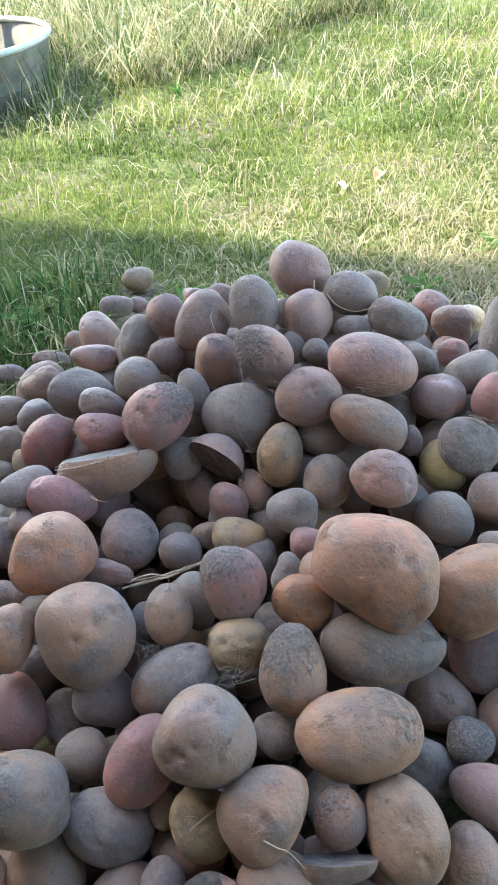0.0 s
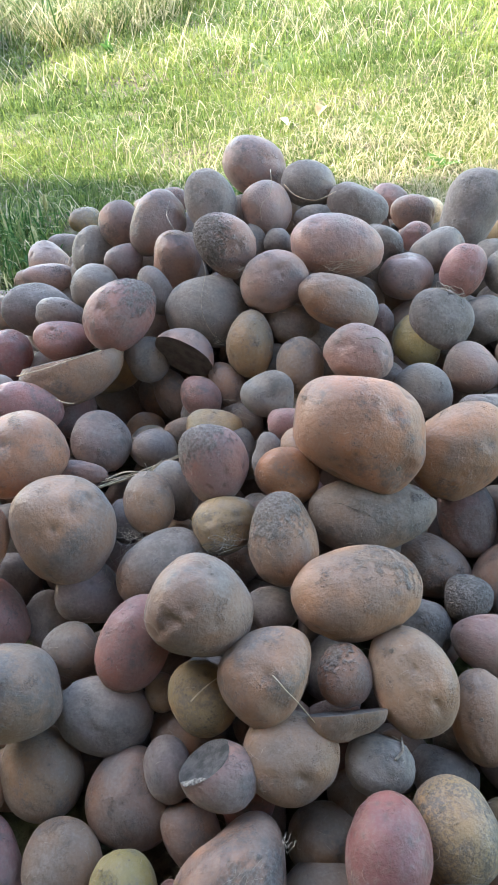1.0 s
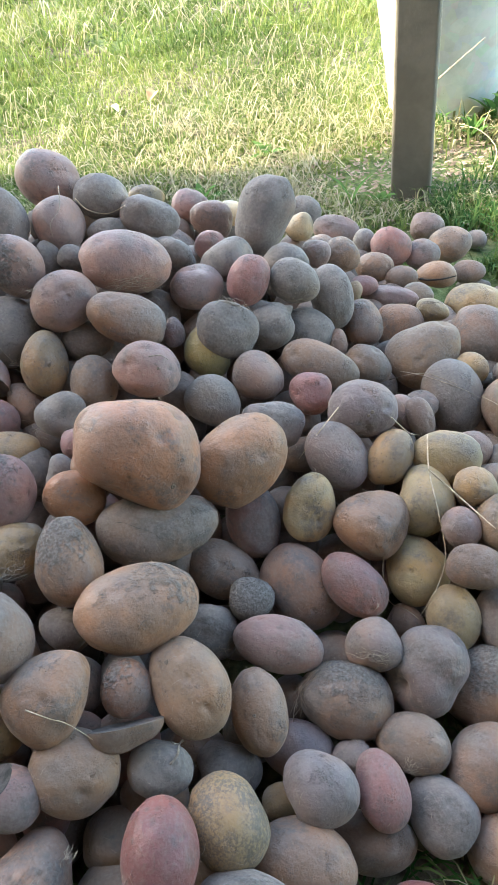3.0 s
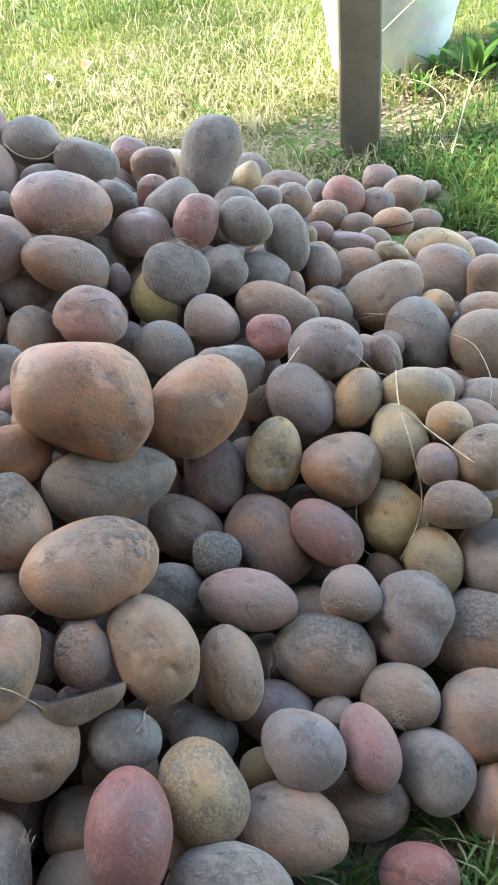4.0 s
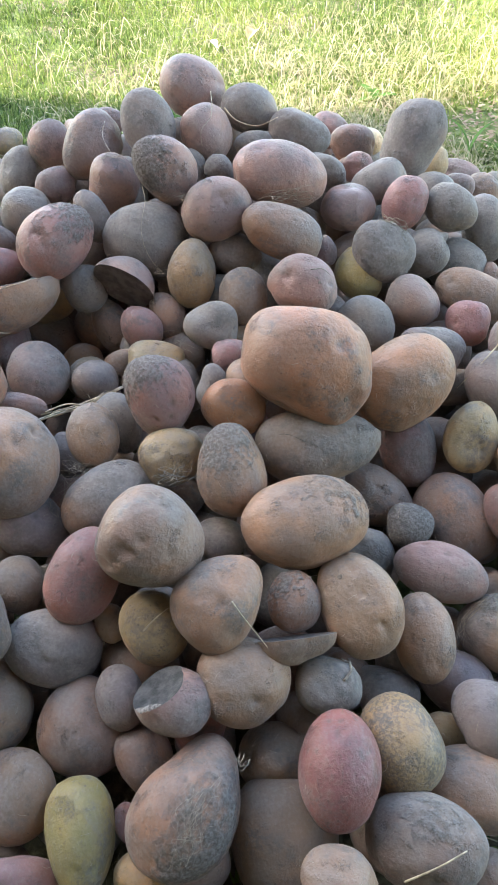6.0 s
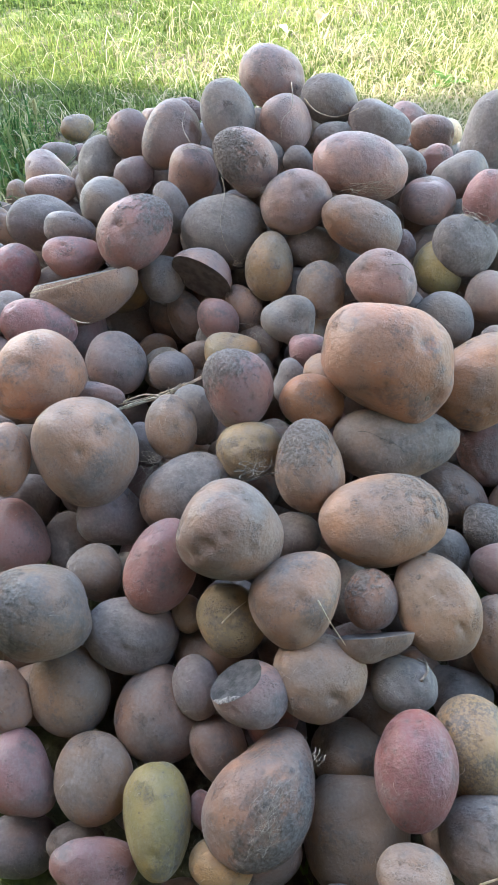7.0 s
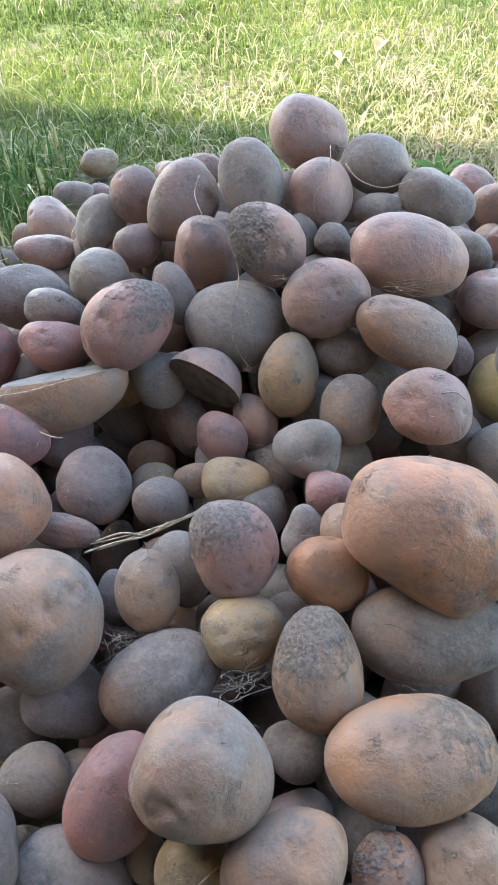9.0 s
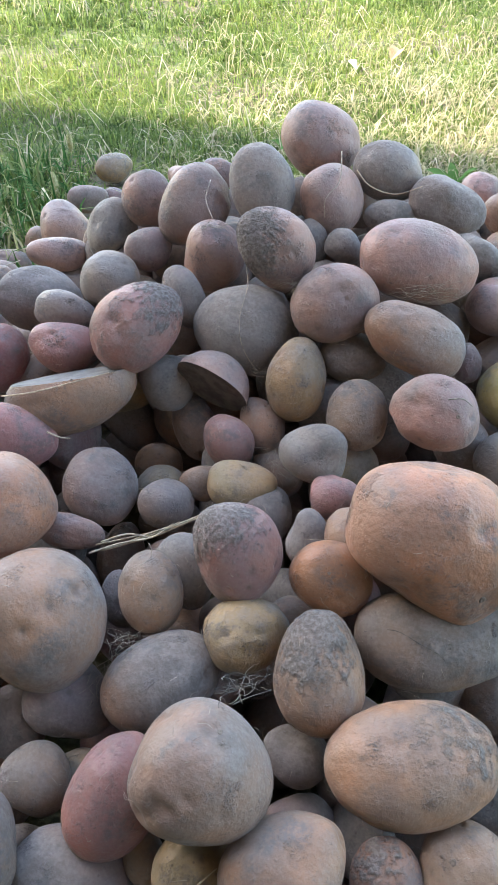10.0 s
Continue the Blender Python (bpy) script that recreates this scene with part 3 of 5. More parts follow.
potato("grey", (0.505, 1.091, 0.072), (0.0218, 0.0181, 0.0178), (3, 61, -107))
potato("red", (0.536, 1.051, 0.079), (0.0328, 0.0292, 0.0261), (57, 24, -37))
potato("pink", (0.652, 1.178, 0.026), (0.0296, 0.0256, 0.0253), (62, -1, -24))
potato("pink", (0.585, 1.042, 0.061), (0.0286, 0.0241, 0.0237), (60, -2, -23))
potato("tan", (0.650, 1.083, 0.043), (0.0372, 0.0297, 0.0256), (58, -20, -14))
potato("grey", (0.719, 1.126, 0.016), (0.0194, 0.0165, 0.0158), (61, -3, -26))
potato("tan", (0.484, 0.983, 0.092), (0.0286, 0.0219, 0.0188), (59, 4, -23))
potato("brown", (0.516, 0.954, 0.085), (0.0241, 0.0166, 0.0155), (58, -1, -22))
potato("tan", (0.577, 0.967, 0.069), (0.0306, 0.0204, 0.0188), (59, -2, -24))
potato("brown", (0.662, 1.029, 0.021), (0.0274, 0.0183, 0.0162), (59, -3, -26))
potato("red", (0.440, 0.905, 0.116), (0.0204, 0.0142, 0.0128), (58, 0, -20))
potato("pink", (0.475, 0.893, 0.096), (0.0396, 0.0166, 0.0162), (57, 3, -24))
potato("brown", (0.517, 0.896, 0.090), (0.0232, 0.0176, 0.0159), (57, -2, -23))
potato("yellow", (0.512, 0.832, 0.105), (0.0228, 0.0160, 0.0141), (56, 6, -29))
potato("grey", (0.366, 0.814, 0.170), (0.0410, 0.0269, 0.0257), (15, 56, -90))
potato("yellow", (0.419, 0.880, 0.125), (0.0153, 0.0100, 0.0092), (2, 57, -107))
potato("tan", (0.404, 0.805, 0.127), (0.0312, 0.0262, 0.0254), (2, 55, -107))
potato("brown", (0.466, 0.833, 0.087), (0.0337, 0.0321, 0.0287), (55, -2, -22))
potato("yellow", (0.613, 0.889, 0.050), (0.0511, 0.0346, 0.0313), (56, 9, -34))
potato("brown", (0.559, 0.776, 0.088), (0.0446, 0.0416, 0.0405), (52, 20, -44))
potato("tan", (0.461, 0.732, 0.115), (0.0476, 0.0392, 0.0365), (49, -23, -6), waist=0.05, dust=0.6)
potato("yellow", (0.504, 0.693, 0.114), (0.0219, 0.0178, 0.0165), (52, 11, -38))
potato("violet", (0.468, 0.662, 0.100), (0.0470, 0.0363, 0.0324), (24, 46, -86), taper=-0.12, dust=0.5)
potato("grey", (0.221, 0.756, 0.192), (0.0367, 0.0328, 0.0282), (52, 21, -24))
potato("grey", (0.278, 0.775, 0.172), (0.0339, 0.0272, 0.0269), (51, -25, 7), taper=-0.15, knobs=[(0.83, 0.18, 0.52, 0.2, 0.25)])
potato("grey", (0.323, 0.785, 0.143), (0.0365, 0.0323, 0.0282), (51, 22, -32))
potato("tan", (0.357, 0.760, 0.138), (0.0181, 0.0111, 0.0109), (13, 53, -91))
potato("tan", (0.110, 0.770, 0.224), (0.0460, 0.0290, 0.0270), (54, 21, -14), dust=0.5)
potato("pink", (0.044, 0.815, 0.235), (0.0390, 0.0338, 0.0336), (59, -10, 11), dust=0.5)
potato("red", (0.161, 0.776, 0.190), (0.0179, 0.0132, 0.0121), (0, 55, -93))
potato("olive", (0.193, 0.752, 0.168), (0.0324, 0.0254, 0.0268), (27, 48, -62), dust=0.2)
potato("pink", (0.121, 0.708, 0.195), (0.0379, 0.0310, 0.0291), (51, 18, -15), knobs=[(0.57, -0.68, 0.46, 0.09, -0.09), (-0.31, -0.57, 0.76, 0.1, -0.03), (0.00, -0.18, 0.98, 0.12, -0.03)], dust=0.35)
potato("tan", (0.060, 0.734, 0.172), (0.0271, 0.0314, 0.0258), (53, 11, -4), dust=0.65)
potato("brown", (0.061, 0.792, 0.189), (0.0318, 0.0238, 0.0230), (54, 19, -10))
potato("pink", (0.244, 0.704, 0.159), (0.0304, 0.0278, 0.0265), (51, 12, -20), dust=0.5)
potato("brown", (0.319, 0.710, 0.149), (0.0476, 0.0264, 0.0253), (50, 18, -31), dust=0.7)
potato("brown", (0.380, 0.719, 0.127), (0.0300, 0.0245, 0.0227), (48, 22, -39))
potato("red", (0.296, 0.673, 0.142), (0.0244, 0.0244, 0.0218), (50, 2, -16), dust=0.1)
potato("violet", (0.341, 0.622, 0.149), (0.0383, 0.0321, 0.0305), (49, 3, -22), dust=0.65)
potato("pink", (0.398, 0.638, 0.113), (0.0246, 0.0181, 0.0159), (32, 39, -68))
potato("brown", (0.406, 0.614, 0.126), (0.0239, 0.0151, 0.0145), (26, 43, -80))
potato("grey", (0.187, 0.690, 0.148), (0.0332, 0.0285, 0.0267), (47, 21, -24), dust=0.8)
potato("violet", (0.242, 0.634, 0.148), (0.0345, 0.0246, 0.0225), (46, 18, -28))
potato("orange", (0.097, 0.577, 0.202), (0.0656, 0.0518, 0.0510), (40, 29, -29), taper=-0.06, dust=0.1, knobs=[(-0.62, 0.35, 0.70, 0.36, 0.1), (0.10, 0.53, 0.84, 0.34, -0.12), (0.85, 0.26, 0.46, 0.4, 0.08), (-0.62, -0.58, -0.52, 0.72, -0.3), (0.31, -0.76, -0.57, 0.3, 0.09)])
potato("orange", (0.194, 0.578, 0.156), (0.0539, 0.0417, 0.0370), (41, -22, 15), taper=-0.08, dust=0.28)
potato("violet", (0.300, 0.586, 0.123), (0.0401, 0.0316, 0.0289), (33, 33, -57), dust=0.65)
potato("yellow", (0.355, 0.571, 0.118), (0.0328, 0.0237, 0.0230), (20, -42, 38), dust=0.55)
potato("yellow", (0.413, 0.557, 0.113), (0.0376, 0.0304, 0.0277), (46, 2, -30), dust=0.35)
potato("brown", (0.278, 0.641, 0.081), (0.0295, 0.0210, 0.0201), (46, 2, -16))
potato("yellow", (0.255, 0.540, 0.104), (0.0360, 0.0277, 0.0262), (3, 42, -101), knobs=[(0.05, -0.60, 0.80, 0.1, -0.05), (0.08, -0.81, 0.57, 0.09, -0.05), (0.10, -0.95, 0.29, 0.09, -0.05), (0.10, -0.99, 0.00, 0.09, -0.04)], dust=0.35)
potato("tan", (0.311, 0.508, 0.094), (0.0391, 0.0367, 0.0364), (41, 4, -26), knobs=[(0.10, -0.97, 0.22, 0.1, -0.06), (-0.23, -0.96, 0.15, 0.08, -0.05), (-0.31, -0.57, 0.76, 0.12, -0.05), (0.26, -0.53, 0.80, 0.12, -0.05)], dust=0.28)
potato("yellow", (0.374, 0.519, 0.099), (0.0372, 0.0313, 0.0313), (22, 38, -83), dust=0.35)
potato("yellow", (0.425, 0.510, 0.113), (0.0228, 0.0210, 0.0202), (44, -7, -24))
potato("pink", (0.394, 0.471, 0.102), (0.0216, 0.0193, 0.0188), (29, 31, -74))
potato("brown", (0.458, 0.518, 0.101), (0.0274, 0.0191, 0.0168), (44, 7, -40))
potato("tan", (0.440, 0.467, 0.099), (0.0313, 0.0319, 0.0301), (41, -8, -25))
potato("yellow", (0.351, 0.471, 0.050), (0.0377, 0.0324, 0.0317), (16, 35, -90), dust=0.2)
potato("brown", (0.395, 0.431, 0.088), (0.0310, 0.0221, 0.0203), (39, -5, -27))
potato("red", (0.276, 0.455, 0.072), (0.0384, 0.0259, 0.0243), (30, 22, -53), dust=0.3)
potato("red", (0.197, 0.553, 0.086), (0.0391, 0.0288, 0.0267), (3, 41, -93), taper=-0.1, dust=0.75)
potato("tan", (0.226, 0.484, 0.049), (0.0480, 0.0387, 0.0384), (16, 33, -76), dust=0.48)
potato("yellow", (0.366, 0.412, 0.040), (0.0339, 0.0271, 0.0245), (19, 30, -86))
potato("violet", (0.427, 0.397, 0.034), (0.0418, 0.0384, 0.0352), (35, 3, -40))
potato("brown", (0.098, 0.533, 0.131), (0.0606, 0.0359, 0.0309), (42, 4, -3), taper=-0.22, dust=0.6)
potato("russet", (0.024, 0.573, 0.159), (0.0315, 0.0270, 0.0248), (42, 20, -12), dust=0.06)
potato("tan", (0.011, 0.502, 0.147), (0.0426, 0.0320, 0.0297), (-13, 40, -98), taper=0.08, soil=(-0.2, 0.3, 0.9, -0.35), knobs=[(0.5, 0.5, 0.7, 0.4, 0.05), (-0.5, 0.5, 0.7, 0.4, 0.05)], dust=0.45)
potato("brown", (0.154, 0.517, 0.063), (0.0401, 0.0295, 0.0292), (33, 20, -32))
potato("violet", (0.174, 0.465, 0.074), (0.0218, 0.0213, 0.0210), (36, 4, -13), soil=(0, -0.5, 0.8, 0.8))
potato("tan", (0.066, 0.444, 0.130), (0.0572, 0.0403, 0.0372), (37, -1, 8), soil=(0.7, 0.2, 0.6, -0.7), dust=0.3)
potato("grey", (0.124, 0.456, 0.053), (0.0337, 0.0270, 0.0269), (30, 17, -28))
potato("soiled", (0.187, 0.414, 0.066), (0.0442, 0.0269, 0.0239), (31, 10, -27), dust=0.75)
potato("tan", (0.098, 0.376, 0.093), (0.0453, 0.0338, 0.0331), (10, 30, -69), taper=0.14, knobs=[(0.10, -0.32, 0.94, 0.06, 0.035), (0.10, -0.36, 0.93, 0.16, -0.05), (0.57, -0.78, -0.27, 0.35, 0.06), (0.30, -0.88, 0.36, 0.1, -0.04), (-0.32, -0.78, 0.54, 0.09, -0.03)], dust=0.34)
potato("russet", (0.044, 0.384, 0.102), (0.0257, 0.0229, 0.0197), (-12, 30, -102), soil=(-0.4, 0.4, 0.8, -0.5), dust=0.5)
cut_potato("brown", (0.040, 0.354, 0.108), (0.0328, 0.0285, 0.0261), (29, 8, -2), (0.05, 0.815, 0.58), -0.25, "halved brown potato, flat cut side up, in the heap", FLESH)
potato("tan", (0.154, 0.357, 0.055), (0.0394, 0.0256, 0.0223), (0, 28, -96), knobs=[(0.1, -0.85, 0.4, 0.16, -0.06)], dust=0.45)
potato("brown", (0.238, 0.363, 0.025), (0.0456, 0.0365, 0.0358), (28, 6, -29), soil=(0.2, 0.5, 0.85, -0.5), dust=0.5)
potato("pink", (0.277, 0.395, 0.056), (0.0281, 0.0260, 0.0254), (33, 2, -26), dust=0.7)
potato("brown", (0.328, 0.433, 0.017), (0.0210, 0.0175, 0.0154), (34, 7, -36))
potato("violet", (0.321, 0.368, 0.033), (0.0444, 0.0358, 0.0334), (13, -29, 36), waist=0.12, dust=0.6, knobs=[(-0.91, -0.34, 0.23, 0.35, -0.28), (0.43, -0.06, 0.90, 0.4, 0.05), (-0.31, -0.91, -0.28, 0.4, 0.05)])
potato("tan", (0.385, 0.349, 0.001), (0.0541, 0.0409, 0.0366), (30, -6, -26), soil=(0.1, 0.2, 0.9, -0.4), dust=0.35)
potato("brown", (0.286, 0.311, 0.014), (0.0343, 0.0275, 0.0256), (27, -1, -26), dust=0.5)
potato("tan", (0.349, 0.280, -0.004), (0.0393, 0.0393, 0.0368), (25, -9, -20))
potato("violet", (0.184, 0.338, 0.003), (0.0339, 0.0297, 0.0260), (17, 20, -61))
potato("violet", (0.228, 0.315, 0.009), (0.0187, 0.0171, 0.0168), (25, -2, -16))
potato("violet", (0.189, 0.284, 0.039), (0.0349, 0.0301, 0.0270), (14, 19, -67), dust=0.5)
potato("red", (0.243, 0.274, 0.024), (0.0349, 0.0231, 0.0213), (7, 23, -97), dust=0.5)
potato("grey", (0.293, 0.254, -0.009), (0.0361, 0.0301, 0.0261), (17, 16, -76), dust=0.85)
potato("tan", (0.340, 0.218, -0.031), (0.0358, 0.0338, 0.0291), (22, -3, -37))
potato("grey", (0.059, 0.322, 0.065), (0.0284, 0.0239, 0.0219), (23, 14, -19), knobs=[(-0.21, -0.97, 0.15, 0.1, -0.06), (0.32, -0.36, 0.88, 0.12, -0.05), (-0.32, -0.64, 0.70, 0.09, -0.04)], dust=0.75)
potato("brown", (0.086, 0.364, 0.013), (0.0191, 0.0159, 0.0145), (26, 8, -11))
potato("violet", (0.115, 0.331, 0.011), (0.0321, 0.0259, 0.0256), (23, 9, -21))
potato("yellow", (0.105, 0.270, 0.052), (0.0400, 0.0325, 0.0325), (7, 21, -69), speckled=True, dust=0.3)
potato("crimson", (0.050, 0.249, 0.077), (0.0433, 0.0307, 0.0288), (-9, 21, -99), knobs=[(-0.10, -0.21, 0.97, 0.05, -0.02), (0.21, -0.50, 0.84, 0.05, -0.02)], dust=0.25)
potato("tan", (0.161, 0.241, 0.011), (0.0465, 0.0332, 0.0307), (19, 5, -24), knobs=[(0.6, 0, 0.6, 0.5, 0.04)], dust=0.3)
potato("brown", (0.228, 0.251, -0.026), (0.0382, 0.0272, 0.0259), (20, 0, -24), dust=0.7)
potato("yellow", (0.159, 0.296, -0.003), (0.0204, 0.0178, 0.0175), (22, 2, -14))
potato("brown", (0.105, 0.201, 0.035), (0.0457, 0.0355, 0.0322), (21, -4, -30), dust=0.8, soil=(0.2, 0.2, 0.9, -0.75))
potato("brown", (0.033, 0.181, 0.064), (0.0268, 0.0217, 0.0211), (16, -5, -10), dust=0.35)
potato("crimson", (0.248, 0.190, -0.025), (0.0306, 0.0221, 0.0203), (18, -10, -20), dust=0.3, label="stray")
potato("grey", (-0.014, 0.952, 0.280), (0.0403, 0.0317, 0.0299), (15, 65, -77))
potato("pink", (-0.085, 0.968, 0.253), (0.0436, 0.0341, 0.0328), (56, -41, 26), taper=0.12)
potato("pink", (-0.137, 1.012, 0.241), (0.0305, 0.0277, 0.0257), (24, 63, -59))
potato("grey", (0.023, 0.984, 0.249), (0.0208, 0.0125, 0.0119), (-5, 65, -101))
potato("grey", (-0.182, 1.011, 0.209), (0.0351, 0.0263, 0.0246), (47, -50, 43), dust=0.9)
potato("pink", (-0.283, 1.204, 0.105), (0.0379, 0.0387, 0.0299), (63, 18, 2), dust=0.3, knobs=[(0.15, -0.25, 0.96, 0.1, 0.05), (0.31, -0.43, 0.85, 0.12, -0.04), (0.00, 0.38, 0.92, 0.4, 0.05)])
potato("pink", (-0.252, 1.029, 0.172), (0.0357, 0.0195, 0.0159), (62, 13, 4))
potato("pink", (-0.298, 1.425, 0.036), (0.0335, 0.0224, 0.0197), (65, 8, 6))
potato("red", (-0.258, 1.442, 0.028), (0.0185, 0.0165, 0.0147), (65, 8, 4))
potato("pink", (-0.135, 0.954, 0.216), (0.0250, 0.0229, 0.0203), (63, 6, 1))
potato("grey", (-0.172, 0.915, 0.204), (0.0303, 0.0314, 0.0262), (61, 8, 3), dust=0.75)
potato("violet", (-0.252, 0.926, 0.180), (0.0455, 0.0345, 0.0284), (60, 14, 4), dust=0.75)
potato("grey", (-0.216, 0.883, 0.192), (0.0304, 0.0210, 0.0196), (58, 18, 0), dust=0.8)
potato("red", (-0.135, 0.818, 0.219), (0.0468, 0.0374, 0.0368), (52, -34, 29), taper=-0.15, soil=(0.7, 0.1, 0.7, -0.4, 1.6), dust=0.45)
potato("pink", (-0.064, 0.897, 0.238), (0.0347, 0.0301, 0.0274), (8, 62, -81))
potato("soiled", (-0.002, 0.858, 0.268), (0.0397, 0.0317, 0.0288), (43, 52, -44), dust=0.3, soil=(-0.8, -0.25, 0.5, -0.3, 1.9))
potato("grey", (0.033, 0.914, 0.238), (0.0226, 0.0146, 0.0134), (17, 62, -77))
potato("grey", (-0.036, 0.828, 0.200), (0.0493, 0.0422, 0.0403), (58, 8, -7), dust=0.8)
potato("grey", (-0.092, 0.853, 0.223), (0.0307, 0.0192, 0.0186), (22, 58, -62))
potato("red", (-0.214, 0.845, 0.176), (0.0355, 0.0251, 0.0257), (57, 14, 2), dust=0.4)
potato("crimson", (-0.293, 0.862, 0.152), (0.0387, 0.0308, 0.0285), (49, -36, 43), dust=0.5)
cut_potato("tan", (-0.198, 0.777, 0.175), (0.0625, 0.0362, 0.0348), (56, -8, 8), (-0.10, 0.50, 0.86), 0.48, "long tan potato cut lengthwise, lying in the heap", GREY_FLESH)
potato("grey", (-0.112, 0.795, 0.167), (0.0275, 0.0268, 0.0244), (55, 6, -1), dust=0.75)
cut_potato("pink", (-0.066, 0.775, 0.180), (0.0361, 0.0299, 0.0292), (46, 36, -30), (-0.48, -0.83, -0.28), 0.12, "half of a pink potato with its dried cut face showing", FLESH)
potato("red", (-0.054, 0.733, 0.148), (0.0260, 0.0223, 0.0199), (18, 50, -67), dust=0.2)
potato("ochre", (0.008, 0.768, 0.187), (0.0376, 0.0271, 0.0266), (5, 56, -90), dust=0.55)
potato("brown", (-0.023, 0.753, 0.144), (0.0290, 0.0202, 0.0188), (9, 52, -82))
potato("tan", (-0.089, 0.782, 0.121), (0.0341, 0.0210, 0.0202), (16, 51, -67))
potato("grey", (0.020, 0.697, 0.167), (0.0296, 0.0260, 0.0243), (50, 16, -21), dust=0.85)
potato("red", (-0.249, 0.738, 0.162), (0.0420, 0.0286, 0.0243), (51, 20, 0), dust=0.25)
potato("orange", (-0.242, 0.645, 0.172), (0.0483, 0.0421, 0.0384), (50, -11, 25), knobs=[(0.63, -0.02, 0.78, 0.5, 0.07), (-0.10, -0.52, 0.85, 0.18, -0.05), (-0.55, -0.79, 0.25, 0.2, -0.05), (0.10, -0.95, 0.29, 0.12, -0.03)], dust=0.3)
potato("pink", (-0.293, 0.721, 0.145), (0.0196, 0.0196, 0.0170), (52, 14, 8))
potato("pink", (-0.170, 0.704, 0.128), (0.0334, 0.0346, 0.0292), (50, 9, 2), knobs=[(0.00, -0.95, 0.31, 0.07, -0.1), (0.10, -0.52, 0.85, 0.09, -0.04), (-0.42, -0.53, 0.74, 0.08, -0.03)], dust=0.6)
potato("brown", (-0.129, 0.773, 0.084), (0.0241, 0.0201, 0.0188), (50, 7, -1))
potato("violet", (-0.111, 0.683, 0.123), (0.0248, 0.0230, 0.0213), (49, 6, -1), dust=0.65)
potato("brown", (-0.081, 0.707, 0.123), (0.0198, 0.0161, 0.0157), (50, 5, -3))
potato("yellow", (-0.043, 0.691, 0.135), (0.0305, 0.0216, 0.0189), (49, 4, -4))
potato("violet", (-0.025, 0.673, 0.113), (0.0239, 0.0282, 0.0243), (49, 2, -6))
potato("soiled", (-0.043, 0.588, 0.174), (0.0387, 0.0325, 0.0304), (16, 45, -70), soil=(-0.5, 0.35, 0.75, -0.25, 1.6), dust=0.5)
potato("grey", (-0.090, 0.607, 0.127), (0.0317, 0.0226, 0.0214), (12, 44, -70))
potato("grey", (0.012, 0.624, 0.141), (0.0250, 0.0216, 0.0208), (20, 44, -70))
potato("red", (0.034, 0.654, 0.155), (0.0208, 0.0184, 0.0172), (49, 0, -9))
potato("tan", (0.043, 0.607, 0.153), (0.0288, 0.0211, 0.0198), (22, 43, -70))
potato("tan", (-0.113, 0.578, 0.143), (0.0315, 0.0250, 0.0232), (0, 45, -84), dust=0.5)
potato("tan", (-0.193, 0.557, 0.144), (0.0532, 0.0483, 0.0460), (13, 43, -57), knobs=[(-0.25, -0.96, -0.12, 0.07, -0.06), (0.10, 0.04, 0.99, 0.3, -0.03), (0.78, -0.47, 0.41, 0.5, 0.04)], dust=0.45)
potato("pink", (-0.190, 0.656, 0.124), (0.0295, 0.0153, 0.0137), (46, 17, -5))
potato("violet", (-0.145, 0.605, 0.096), (0.0243, 0.0185, 0.0174), (-2, 44, -84))
potato("orange", (-0.270, 0.551, 0.151), (0.0342, 0.0258, 0.0250), (-11, 45, -84), dust=0.2)
potato("violet", (-0.305, 0.642, 0.104), (0.0260, 0.0213, 0.0189), (46, 15, 7))
potato("yellow", (-0.040, 0.540, 0.137), (0.0323, 0.0280, 0.0279), (42, -8, 6), knobs=[(-0.10, -0.81, 0.57, 0.12, -0.05), (0.30, -0.49, 0.82, 0.1, -0.04)], dust=0.78)
potato("brown", (-0.105, 0.518, 0.113), (0.0465, 0.0338, 0.0326), (37, -16, 25), knobs=[(0.36, -0.25, 0.90, 0.2, -0.05), (0.78, -0.40, 0.48, 0.15, -0.06)], dust=0.65)
potato("brown", (-0.066, 0.430, 0.158), (0.0444, 0.0421, 0.0418), (34, 15, -21), taper=0, knobs=[(-0.45, -0.68, 0.59, 0.15, -0.085), (-0.08, -0.67, 0.74, 0.1, -0.05), (0.36, -0.82, 0.44, 0.12, -0.04), (-0.76, -0.62, 0.20, 0.16, -0.07), (0.16, -0.29, 0.94, 0.3, 0.03)], dust=0.5)
potato("red", (-0.130, 0.437, 0.112), (0.0430, 0.0308, 0.0277), (23, -27, 56), dust=0.35)
potato("violet", (-0.178, 0.524, 0.089), (0.0347, 0.0315, 0.0290), (39, 10, 1), dust=0.6)
potato("red", (-0.277, 0.516, 0.078), (0.0391, 0.0326, 0.0292), (-3, 41, -70), dust=0.55)
potato("violet", (-0.227, 0.520, 0.058), (0.0289, 0.0256, 0.0222), (8, 38, -58), dust=0.75)
potato("brown", (-0.194, 0.463, 0.080), (0.0269, 0.0248, 0.0214), (15, 33, -47), dust=0.5)
potato("brown", (-0.236, 0.407, 0.109), (0.0459, 0.0417, 0.0373), (29, 20, -6), soil=(-0.7, -0.3, 0.4, -0.4), knobs=[(0.00, -0.69, 0.73, 0.25, -0.03), (-0.42, -0.21, 0.88, 0.2, -0.03)], dust=0.5)
potato("violet", (-0.165, 0.401, 0.065), (0.0420, 0.0331, 0.0324), (27, 15, -12), dust=0.7)
potato("tan", (-0.113, 0.409, 0.076), (0.0167, 0.0143, 0.0126), (11, 30, -60))
